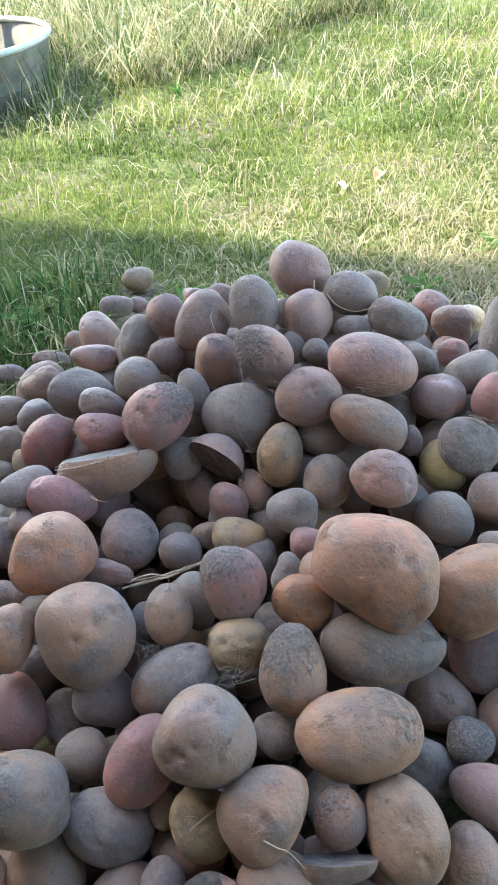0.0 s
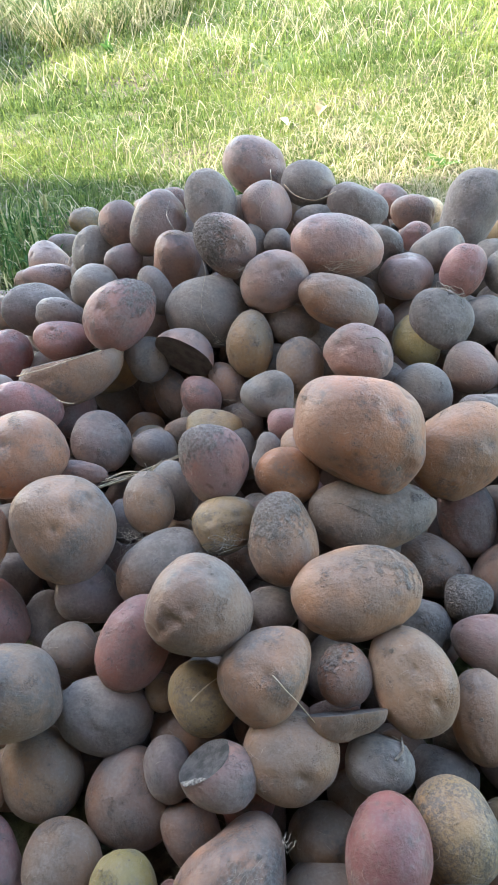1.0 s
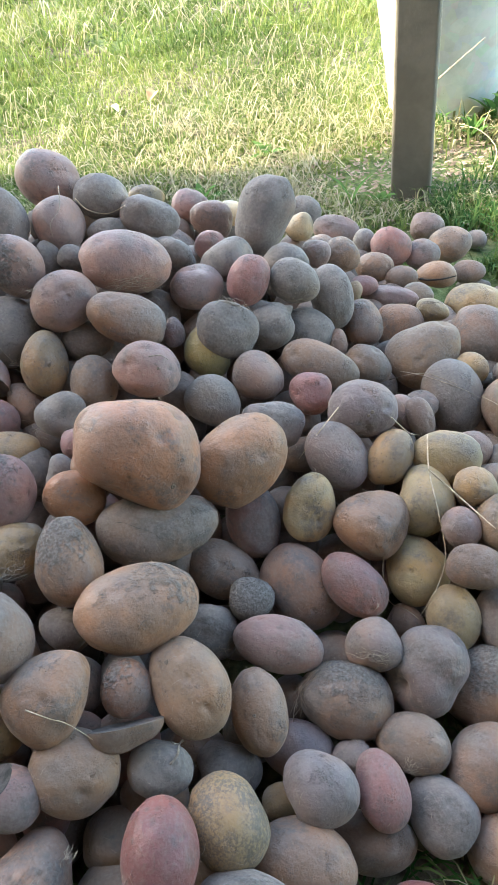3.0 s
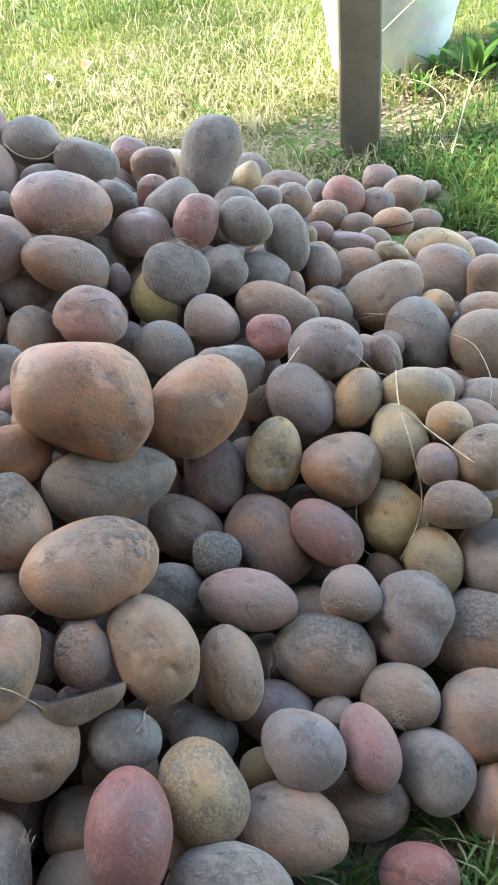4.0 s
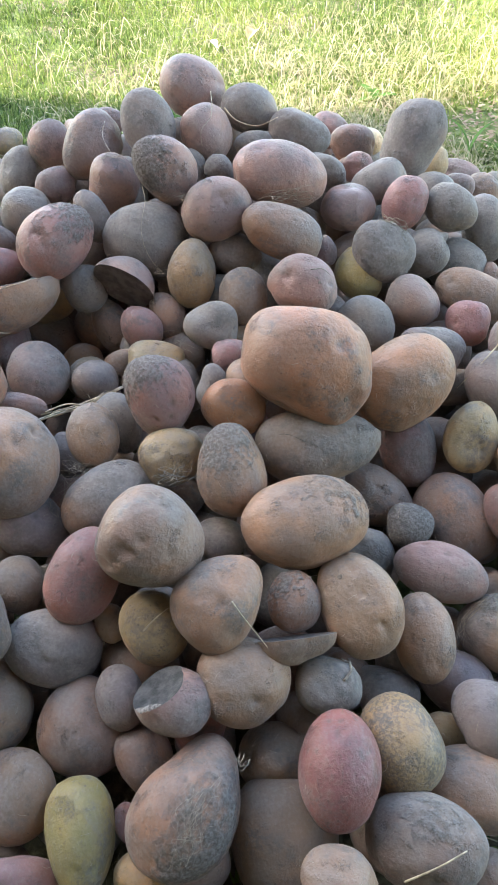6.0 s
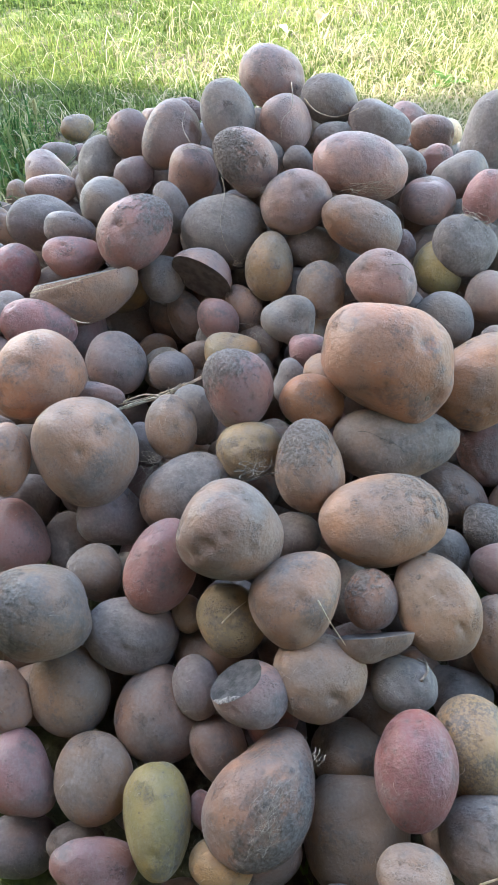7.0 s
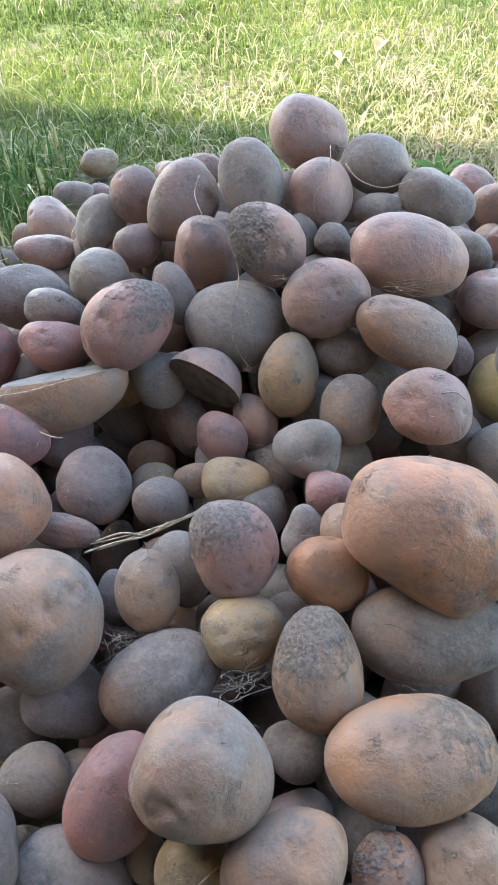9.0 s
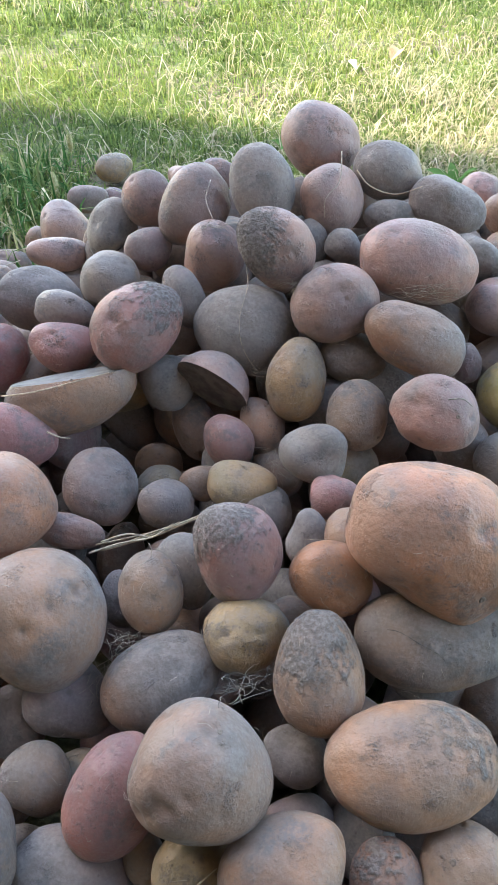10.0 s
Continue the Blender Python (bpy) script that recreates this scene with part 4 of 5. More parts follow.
potato("yellow", (-0.076, 0.390, 0.088), (0.0316, 0.0299, 0.0282), (25, 18, -31), dust=0.2)
potato("tan", (-0.019, 0.382, 0.125), (0.0419, 0.0355, 0.0317), (22, -23, 37), taper=-0.2, knobs=[(0.00, -0.65, 0.76, 0.15, -0.07), (-0.36, -0.42, 0.83, 0.1, -0.04), (0.53, 0.28, 0.80, 0.35, 0.07), (0.21, -0.50, 0.84, 0.2, 0.03)], dust=0.2)
potato("violet", (-0.008, 0.469, 0.091), (0.0238, 0.0217, 0.0189), (36, 0, -7))
potato("brown", (-0.224, 0.372, 0.039), (0.0408, 0.0351, 0.0311), (-3, 30, -70), dust=0.45)
potato("brown", (-0.148, 0.342, 0.029), (0.0412, 0.0373, 0.0353), (-4, 25, -82), knobs=[(-0.20, -0.59, 0.78, 0.08, -0.03), (0.31, -0.94, 0.15, 0.09, -0.04)], dust=0.5)
potato("violet", (-0.111, 0.348, 0.058), (0.0273, 0.0198, 0.0184), (-1, 26, -84), dust=0.9)
cut_potato("soiled", (-0.067, 0.322, 0.086), (0.0320, 0.0267, 0.0250), (22, 12, -27), (-0.45, 0.35, 0.82), 0.6, "dusty pinkish potato with a torn dirty cut on top", DARK_FLESH, (-0.3, -0.9, 0.0))
potato("brown", (-0.010, 0.331, 0.080), (0.0382, 0.0358, 0.0322), (25, 7, -25), knobs=[(0.10, -0.84, 0.53, 0.14, -0.1), (0.45, -0.74, 0.51, 0.25, 0.05), (-0.32, -0.36, 0.88, 0.1, -0.03)], dust=0.35)
potato("brown", (-0.275, 0.367, 0.049), (0.0309, 0.0213, 0.0191), (-12, 30, -80))
potato("red", (-0.269, 0.311, 0.018), (0.0377, 0.0295, 0.0266), (-11, 25, -79), knobs=[(0.21, -0.67, 0.71, 0.1, -0.05), (-0.10, -0.91, 0.39, 0.1, -0.04)], dust=0.45)
potato("brown", (-0.204, 0.299, 0.020), (0.0368, 0.0326, 0.0305), (-5, 23, -75), dust=0.4)
potato("olive", (-0.149, 0.252, 0.036), (0.0428, 0.0267, 0.0238), (-8, 21, -89), dust=0.15)
potato("brown", (-0.097, 0.307, 0.023), (0.0300, 0.0234, 0.0226), (4, 22, -72))
potato("tan", (-0.065, 0.254, 0.051), (0.0557, 0.0404, 0.0362), (11, -16, 55), knobs=[(-0.20, -0.31, 0.93, 0.07, -0.03), (0.10, -0.18, 0.98, 0.07, -0.03), (0.31, -0.43, 0.85, 0.07, -0.03)], soil=(0.35, -0.75, 0.45, -0.42, 1.3), dust=0.58)
potato("red", (-0.116, 0.259, 0.026), (0.0151, 0.0098, 0.0087), (-3, 21, -85))
potato("yellow", (-0.104, 0.221, 0.015), (0.0250, 0.0207, 0.0188), (17, 7, -7))
potato("brown", (0.008, 0.293, 0.019), (0.0307, 0.0281, 0.0248), (22, -3, -8))
potato("brown", (0.005, 0.240, -0.009), (0.0496, 0.0442, 0.0438), (8, 17, -77), dust=0.4)
potato("violet", (-0.275, 0.273, -0.034), (0.0316, 0.0268, 0.0244), (17, 17, -1))
potato("red", (-0.203, 0.230, 0.013), (0.0345, 0.0233, 0.0206), (17, 14, -5))
potato("brown", (-0.224, 0.261, -0.019), (0.0254, 0.0185, 0.0159), (18, 15, -4))
potato("brown", (-0.362, 1.102, 0.084), (0.0365, 0.0299, 0.0260), (61, 12, 9))
potato("tan", (-0.367, 1.325, 0.020), (0.0253, 0.0195, 0.0173), (-28, 59, -109), label="stray")
potato("brown", (-0.036, 0.545, 0.073), (0.0225, 0.0191, 0.0176), (40, 2, -6))
potato("ochre", (-0.272, 1.552, 0.028), (0.0314, 0.0260, 0.0246), (66, 16, 1), label="stray", dust=0.3)
potato("pink", (-0.399, 1.270, 0.022), (0.0347, 0.0184, 0.0183), (59, 12, 12), label="stray")
potato("pink", (-0.468, 1.234, 0.021), (0.0281, 0.0181, 0.0178), (58, 14, 14), label="stray")
potato("brown", (-0.385, 1.148, 0.047), (0.0452, 0.0377, 0.0337), (55, -21, 35))
potato("brown", (-0.424, 1.084, 0.043), (0.0345, 0.0291, 0.0275), (55, 14, 14))
potato("violet", (-0.357, 1.008, 0.089), (0.0287, 0.0228, 0.0226), (51, -28, 43))
potato("tan", (-0.385, 0.956, 0.073), (0.0330, 0.0231, 0.0202), (-12, 53, -80))
potato("yellow", (-0.362, 0.927, 0.067), (0.0211, 0.0162, 0.0159), (14, 52, -48))
potato("grey", (-0.393, 0.920, 0.057), (0.0195, 0.0179, 0.0163), (51, 16, 13))
potato("violet", (-0.293, 0.754, 0.170), (0.0346, 0.0240, 0.0233), (51, -1, 25))
potato("pink", (-0.300, 0.752, 0.136), (0.0177, 0.0136, 0.0123), (1, 50, -64))
potato("violet", (-0.323, 0.723, 0.112), (0.0338, 0.0311, 0.0295), (46, 16, 12))
potato("pink", (-0.104, 1.083, 0.228), (0.0179, 0.0147, 0.0137), (62, 6, 3))
potato("pink", (-0.059, 1.033, 0.255), (0.0217, 0.0170, 0.0149), (62, 5, 2))
potato("pink", (0.699, 0.971, 0.006), (0.0215, 0.0143, 0.0138), (57, -5, -27))
potato("grey", (0.670, 1.022, -0.005), (0.0277, 0.0129, 0.0126), (58, -3, -26))
potato("violet", (0.678, 0.884, 0.029), (0.0302, 0.0302, 0.0280), (56, -5, -28))
potato("brown", (0.588, 0.728, 0.107), (0.0242, 0.0299, 0.0221), (54, -6, -28))
potato("tan", (0.553, 0.667, 0.111), (0.0311, 0.0203, 0.0201), (52, -6, -27))
potato("brown", (0.528, 0.620, 0.099), (0.0407, 0.0407, 0.0371), (49, -7, -27))
potato("grey", (0.533, 0.685, 0.083), (0.0223, 0.0167, 0.0164), (51, -6, -26))
potato("pink", (0.452, 0.574, 0.099), (0.0225, 0.0213, 0.0195), (46, -5, -24))
potato("violet", (0.494, 0.546, 0.087), (0.0360, 0.0261, 0.0238), (46, 0, -33))
potato("yellow", (0.453, 0.443, 0.042), (0.0176, 0.0152, 0.0139), (38, -9, -24))
potato("brown", (0.400, 0.398, -0.007), (0.0198, 0.0163, 0.0142), (32, -8, -22))
potato("pink", (0.354, 0.230, 0.007), (0.0165, 0.0165, 0.0149), (22, -10, -20))
potato("brown", (0.321, 0.498, 0.012), (0.0234, 0.0197, 0.0176), (37, -2, -18))
potato("pink", (0.424, 0.652, 0.109), (0.0197, 0.0171, 0.0148), (49, -3, -22))


# ---- potatoes buried under the outer layer: they show only in the gaps ----
def bury():
    rng = np.random.default_rng(4)
    verts, faces, single = [], [], 0
    seen, done, shades = np.array(PLACED), [], ("brown", "tan", "grey", "pink", "violet", "brown", "yellow", "red")
    for x in np.arange(-0.46, 0.68, 0.05):
        for y in np.arange(0.18, 1.22, 0.05):
            px, py = x + rng.uniform(-0.014, 0.014), y + rng.uniform(-0.014, 0.014)
            d2 = (seen[:, 0] - px) ** 2 + (seen[:, 1] - py) ** 2
            w = np.exp(-d2 / (2 * 0.06 ** 2))
            if w.sum() < 1.1:
                continue
            z = float((w * seen[:, 2]).sum() / w.sum()) - 0.050
            floor, upper = float(ground_height(px, py)), True
            while z > floor + 0.02:
                size = np.sort(rng.uniform(0.024, 0.036, 3))[::-1] * (1.1, 1, 0.95)
                free = np.sqrt(d2 + (seen[:, 2] - z) ** 2) - 0.80 * (seen[:, 3] + size[1])
                if free.min() > 0 and all((px - q[0]) ** 2 + (py - q[1]) ** 2 + (z - q[2]) ** 2 > 0.045 ** 2 for q in done):
                    colour, dust, words = KINDS[shades[int(rng.integers(len(shades)))]]
                    form, eyes, _ = potato_form(int(rng.integers(1e6)), size, sphere=SMALL_SPHERE)
                    turn = Matrix.LocRotScale((px, py, z), Euler(rng.uniform(0, 6.28, 3)), None)
                    if upper and single < 75 and py < 0.86:
                        me = mesh_from("potato", form, SMALL_FACES, SKIN)
                        me.attributes.new("eye", "FLOAT", "POINT").data.foreach_set("value", eyes)
                        ob = new("potato", me)
                        ob.matrix_world = turn
                        ob.color = (*np.array(colour) * rng.uniform(0.85, 1.1), dust + 0.15)
                        tagged(ob, words.replace(", lightly soiled", "") + " potato deep inside the heap", "potato", "potatoes in the heap")
                        single += 1
                    else:
                        faces += [tuple(i + len(verts) for i in f) for f in SMALL_FACES]
                        verts += (form @ np.array(turn.to_3x3()).T + (px, py, z)).tolist()
                    upper = False
                    done.append((px, py, z))
                z -= 0.05
    rest = new("buried_potatoes", mesh_from("buried_potatoes", verts, faces, SKIN))
    rest.color = (0.28, 0.19, 0.14, 0.75)
    tagged(rest, "dusty brown potatoes deep inside the heap", "potatoes", kind="stuff")


bury()


# ---- lawn ----
def blades(rng, count, region, height, width, lean, flat=0.0):
    """Tapered bent blades as arrays of vertices, five to a blade; region gives their feet."""
    x, y = region(rng, count)
    z = ground_height(x, y) - 0.004
    h, w = rng.uniform(*height, count), rng.uniform(*width, count)
    a, tilt = rng.uniform(0, 2 * math.pi, count), np.abs(rng.normal(0, lean, count)) + flat
    tilt = np.minimum(tilt, 1.5)
    out = np.stack([np.cos(a), np.sin(a), 0 * a], -1)
    side = np.stack([-np.sin(a), np.cos(a), 0 * a], -1) * (w / 2)[:, None]
    foot = np.stack([x, y, z], -1)
    rise = np.array([0, 0, 1.0])
    mid = foot + (h * 0.55)[:, None] * (np.sin(tilt * 0.6)[:, None] * out + np.cos(tilt * 0.6)[:, None] * rise)
    far = np.minimum(tilt * 1.7 + 0.1, 1.75)
    tip = mid + (h * 0.45)[:, None] * (np.sin(far)[:, None] * out + np.cos(far)[:, None] * rise)
    return np.stack([foot - side, foot + side, mid + side * 0.8, mid - side * 0.8, tip], 1)


def blade_mesh(name, sets, material, label):
    pts = np.concatenate(sets).reshape(-1, 3)
    n = len(pts) // 5
    base = 5 * np.arange(n)[:, None]
    quads, tris = base + [0, 1, 2, 3], base + [3, 2, 4]
    me = bpy.data.meshes.new(name)
    me.vertices.add(len(pts))
    me.vertices.foreach_set("co", pts.ravel())
    loops = np.concatenate([quads, tris], 1).ravel()
    me.loops.add(len(loops))
    me.loops.foreach_set("vertex_index", loops)
    me.polygons.add(2 * n)
    me.polygons.foreach_set("loop_start", (7 * np.arange(n)[:, None] + [0, 4]).ravel())
    me.update(calc_edges=True)
    me.polygons.foreach_set("use_smooth", [True] * (2 * n))
    me.materials.append(material)
    tagged(new(name, me), label, "grass", kind="stuff")


SEEN = np.array(PLACED)


def clear(x, y, gap):
    d2 = ((x[:, None] - SEEN[None, :, 0]) ** 2 + (y[:, None] - SEEN[None, :, 1]) ** 2).min(1)
    return d2 > gap * gap


def clump(x, y):
    """Where the lawn grows thicker and taller, 0 to 1."""
    wave = np.sin(7.1 * x + 2.3 * np.sin(3.7 * y)) * np.sin(6.3 * y + 1.9 * np.sin(4.9 * x)) + 0.6 * np.sin(17 * x + 3 * np.sin(11 * y)) * np.sin(15 * y + 2.0)
    return np.clip(0.5 + 0.42 * wave, 0.02, 1)


def lawn_between(y0, y1, x0=None, x1=None, near_bias=1.0, gap=0.05):
    def region(rng, count):
        xs, ys = np.empty(0), np.empty(0)
        while len(xs) < count:
            y = y0 + (y1 - y0) * rng.uniform(0, 1, count) ** near_bias
            reach = 0.62 + 0.42 * y if x0 is None else 0
            x = rng.uniform(-1, 1, count) * reach + 0.08 if x0 is None else rng.uniform(x0, x1, count)
            bare = np.exp(-(((x - 0.72) / 0.25) ** 2 + ((y - 1.43) / 0.16) ** 2))
            ok = (rng.uniform(0, 1, count) > 1.1 * bare) & clear(x, y, gap) & ((np.abs(x - 0.1) > 0.48) | (y > 1.0) | (y < 0.3)) & (rng.uniform(0, 1, count) < 0.25 + 0.75 * clump(x, y))
            xs, ys = np.append(xs, x[ok]), np.append(ys, y[ok])
        return xs[:count], ys[:count]

    return region


rng = np.random.default_rng(21)
blade_mesh("lawn_grass", [
    blades(rng, 76000, lawn_between(1.02, 2.5), (0.014, 0.036), (0.0016, 0.0036), 0.8),
    blades(rng, 9000, lawn_between(1.02, 2.5), (0.03, 0.08), (0.0014, 0.0028), 0.5, 0.5),
    blades(rng, 60000, lawn_between(1.02, 2.5), (0.006, 0.016), (0.004, 0.009), 0.7, 0.5),
    blades(rng, 60000, lawn_between(2.4, 5.2), (0.02, 0.05), (0.0025, 0.0055), 0.8),
    blades(rng, 12000, lawn_between(2.4, 5.2), (0.05, 0.13), (0.002, 0.004), 0.4, 0.7),
    blades(rng, 44000, lawn_between(2.4, 5.2), (0.010, 0.026), (0.006, 0.013), 0.7, 0.5),
    blades(rng, 5000, lawn_between(0.05, 0.95, -0.75, -0.25, gap=0.055), (0.02, 0.06), (0.0018, 0.004), 0.8),
    blades(rng, 7000, lawn_between(0.02, 1.1, 0.25, 0.95, gap=0.05), (0.02, 0.055), (0.0018, 0.004), 0.9),
    blades(rng, 2500, lawn_between(0.02, 0.30, -0.35, 0.35, gap=0.04), (0.02, 0.05), (0.0018, 0.004), 0.9),
], LAWN, "short sunlit lawn of green and straw-coloured grass")
rng = np.random.default_rng(23)


def dry_patch(r, count):
    x, y = r.normal(0.5, 0.42, 4 * count), 1.25 + np.abs(r.normal(0.0, 0.5, 4 * count))
    ok = clear(x, y, 0.05) & (((x - 0.74) / 0.22) ** 2 + ((y - 1.43) / 0.14) ** 2 > 1)
    return x[ok][:count], y[ok][:count]


def before_heap(r, count):
    x, y = r.uniform(0.12, 0.75, 5 * count), r.uniform(-0.12, 0.45, 5 * count)
    ok = clear(x, y, 0.028) & (x > 0.10 + 0.7 * np.clip(y - 0.22, 0, 1))
    return x[ok][:count], y[ok][:count]


blade_mesh("dry_grass", [
    blades(rng, 9000, dry_patch, (0.03, 0.09), (0.0012, 0.003), 0.3, 1.0),
    blades(rng, 420, before_heap, (0.03, 0.10), (0.001, 0.0022), 0.3, 1.1),
    blades(rng, 2500, lawn_between(1.3, 4.6), (0.05, 0.16), (0.0014, 0.0035), 0.4, 0.9),
    blades(rng, 5500, lawn_between(2.5, 5.0), (0.06, 0.20), (0.002, 0.0045), 0.3, 1.0),
], DRY, "dry straw-coloured grass lying in the lawn")
rng = np.random.default_rng(22)


def tall_region(r, count):
    x, y = r.uniform(-2.1, 0.6, count), r.uniform(2.95, 4.9, count)
    ok = (y > 3.0 + 0.55 * np.clip(x + 0.9, 0, 3) + 0.25 * np.sin(5 * x)) & ((x + 1.075) ** 2 + (y - 3.12) ** 2 > 0.52 ** 2)
    return x[ok][:count], y[ok][:count]


def tall_set(count, height, width, lean, flat=0.0):
    x, y = tall_region(rng, count * 2)
    k = min(count, len(x))
    return blades(rng, k, lambda r, c: (x[:k], y[:k]), height, width, lean, flat)


blade_mesh("tall_grass", [
    tall_set(2600, (0.08, 0.20), (0.003, 0.006), 0.8),
    tall_set(9000, (0.12, 0.32), (0.002, 0.004), 0.35, 0.85),
    blades(rng, 160, lambda r, c: (r.uniform(-0.82, -0.66, c), r.uniform(2.75, 3.3, c)), (0.08, 0.24), (0.003, 0.006), 0.5),
    blades(rng, 260, lambda r, c: (r.uniform(0.78, 1.35, c), r.uniform(1.50, 1.68, c)), (0.03, 0.10), (0.003, 0.007), 0.6),
    blades(rng, 120, lambda r, c: (r.uniform(-0.55, -0.36, c), r.uniform(1.15, 1.6, c)), (0.05, 0.11), (0.003, 0.006), 0.7),
    tall_set(3600, (0.25, 0.60), (0.003, 0.006), 0.3, 1.0),
], TALL, "tall bent grass, green and dry, at the lawn's edge")


rng = np.random.default_rng(29)


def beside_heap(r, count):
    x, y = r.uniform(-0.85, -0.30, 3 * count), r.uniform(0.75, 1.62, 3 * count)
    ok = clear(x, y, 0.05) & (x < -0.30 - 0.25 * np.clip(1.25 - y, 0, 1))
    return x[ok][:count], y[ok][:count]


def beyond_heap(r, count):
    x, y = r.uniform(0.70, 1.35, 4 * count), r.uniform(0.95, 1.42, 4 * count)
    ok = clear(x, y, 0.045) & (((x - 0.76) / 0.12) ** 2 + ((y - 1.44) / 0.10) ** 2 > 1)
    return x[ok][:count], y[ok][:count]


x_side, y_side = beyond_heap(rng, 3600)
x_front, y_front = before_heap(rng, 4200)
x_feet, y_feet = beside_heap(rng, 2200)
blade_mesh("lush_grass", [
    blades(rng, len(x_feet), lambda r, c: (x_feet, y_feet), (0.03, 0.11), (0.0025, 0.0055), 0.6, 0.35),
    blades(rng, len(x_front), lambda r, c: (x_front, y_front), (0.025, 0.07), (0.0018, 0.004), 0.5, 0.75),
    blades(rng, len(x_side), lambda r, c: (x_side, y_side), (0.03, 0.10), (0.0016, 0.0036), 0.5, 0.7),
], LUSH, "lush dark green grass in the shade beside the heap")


# ---- weeds, straws and fallen leaves ----
def leaf_mesh(name, length, width, material, fold=0.25, droop=0.5):
    verts, faces, rows = [], [], 9
    for i in range(rows):
        s = i / (rows - 1)
        w = width * math.sin(math.pi * min(s * 0.93 + 0.06, 1)) ** 0.8
        x, z = length * s, length * (0.5 * s - droop * s * s)
        verts += [(x, -w / 2, z + fold * w), (x, 0, z), (x, w / 2, z + fold * w)]
    for i in range(rows - 1):
        for k in (0, 1):
            faces.append((3 * i + k, 3 * i + 3 + k, 3 * i + 4 + k, 3 * i + 1 + k))
    return mesh_from(name, verts, faces, material)


def weed(x, y, count, length, seed, label, broad=0.35, rise=0):
    r = random.Random(seed)
    plant = tagged(new("weed"), label, "weed", "broad-leaved weeds in the lawn")
    plant.matrix_world = pose(x, y, float(ground_height(x, y)), 0, 0, r.uniform(0, 360))
    for k in range(count):
        ob = part("leaf", leaf_mesh("leaf", length * r.uniform(0.7, 1.15), length * broad * r.uniform(0.8, 1.2), HERB, 0.2, r.uniform(0.25, 0.6)), plant)
        ob.matrix_basis = pose(0, 0, 0.004, r.uniform(-12, 12), -rise - r.uniform(0, 40), 360 * k / count + r.uniform(-18, 18))


weed(-0.16, 1.46, 5, 0.05, 1, "broad-leaved green weed behind the heap", 0.55)
weed(-0.28, 2.86, 3, 0.085, 2, "small upright weed in the lawn", 0.28, 40)
weed(0.62, 1.33, 8, 0.036, 3, "small green weed at the foot of the post")
weed(0.73, 1.27, 8, 0.032, 4, "small green weed at the foot of the post")
weed(0.98, 1.60, 9, 0.09, 5, "leafy weed in front of the bucket", 0.2, 15)
weed(1.12, 1.62, 7, 0.10, 6, "leafy weed in front of the bucket")
weed(0.86, 1.62, 13, 0.045, 7, "leafy weed in front of the bucket", 0.3, 15)
weed(1.22, 1.70, 6, 0.10, 8, "leafy weed beside the bucket")
weed(0.56, 1.32, 2, 0.11, 9, "upright narrow-leaved weed behind the heap", 0.14, 42)
weed(0.30, 1.45, 5, 0.06, 11, "small green weed behind the heap")
weed(0.05, 1.62, 5, 0.05, 12, "small green weed in the lawn")
weed(1.02, 1.52, 10, 0.13, 13, "tall leafy weed in front of the bucket", 0.17, 30)
weed(1.16, 1.50, 10, 0.12, 14, "tall leafy weed in front of the bucket", 0.17, 30)
weed(0.90, 1.54, 11, 0.06, 15, "leafy weed in front of the bucket", 0.2, 20)
weed(0.47, 1.62, 5, 0.05, 16, "small green weed in the dry lawn")
weed(-0.48, 1.42, 5, 0.06, 10, "small weed in the shaded grass")


def fallen_leaf(x, y, turn, size, material, label):
    ob = new("fallen_leaf", leaf_mesh("fallen_leaf", size, size * 0.62, material, 0.35, 0.45))
    ob.matrix_world = pose(x, y, float(ground_height(x, y)) + 0.025, 8, -4, turn)
    tagged(ob, label, "leaf")


fallen_leaf(0.270, 1.995, 60, 0.048, DRY_LEAF, "orange-brown dry leaf fallen on the lawn")
fallen_leaf(0.190, 1.960, 120, 0.034, BLEACHED, "bleached pale leaf fallen on the lawn")


def make_litter():
    """Curled brown bits of leaf on the bare soil round the post."""
    r = random.Random(8)
    verts, faces = [], []
    for _ in range(1500):
        x, y = r.gauss(0.72, 0.20), r.gauss(1.43, 0.12)
        size, a = r.uniform(0.003, 0.010), r.uniform(0, 6.28)
        w, z = size * r.uniform(0.25, 0.6), float(ground_height(x, y)) + r.uniform(0.002, 0.009)
        c, s, base = math.cos(a), math.sin(a), len(verts)
        for u, v, h in ((-size, 0, r.uniform(0, 0.5)), (0, -w, 0), (size, 0, r.uniform(0, 0.6)), (0, w, r.uniform(0, 0.4))):
            verts.append((x + c * u - s * v, y + s * u + c * v, z + h * size))
        faces += [(base, base + 1, base + 3), (base + 1, base + 2, base + 3)]
    tagged(new("leaf_litter", mesh_from("leaf_litter", verts, faces, LITTER, False)), "brown dry leaf litter on bare soil round the post", "leaf litter", kind="stuff")


make_litter()


def on_skin(owner, place, lift):
    """The place, brought out of its potato when it lies within: lift above the nearest skin; and the skin's normal."""
    m = owner.matrix_basis
    co = np.empty(3 * len(owner.data.vertices))
    owner.data.vertices.foreach_get("co", co)
    here = m.inverted() @ Vector(place)
    near = owner.data.vertices[int(((co.reshape(-1, 3) - np.array(here)) ** 2).sum(1).argmin())]
    out = m.to_3x3() @ near.normal
    skin = m @ near.co
    return (skin + out * lift if (Vector(place) - skin).dot(out) < lift else Vector(place)), out, skin


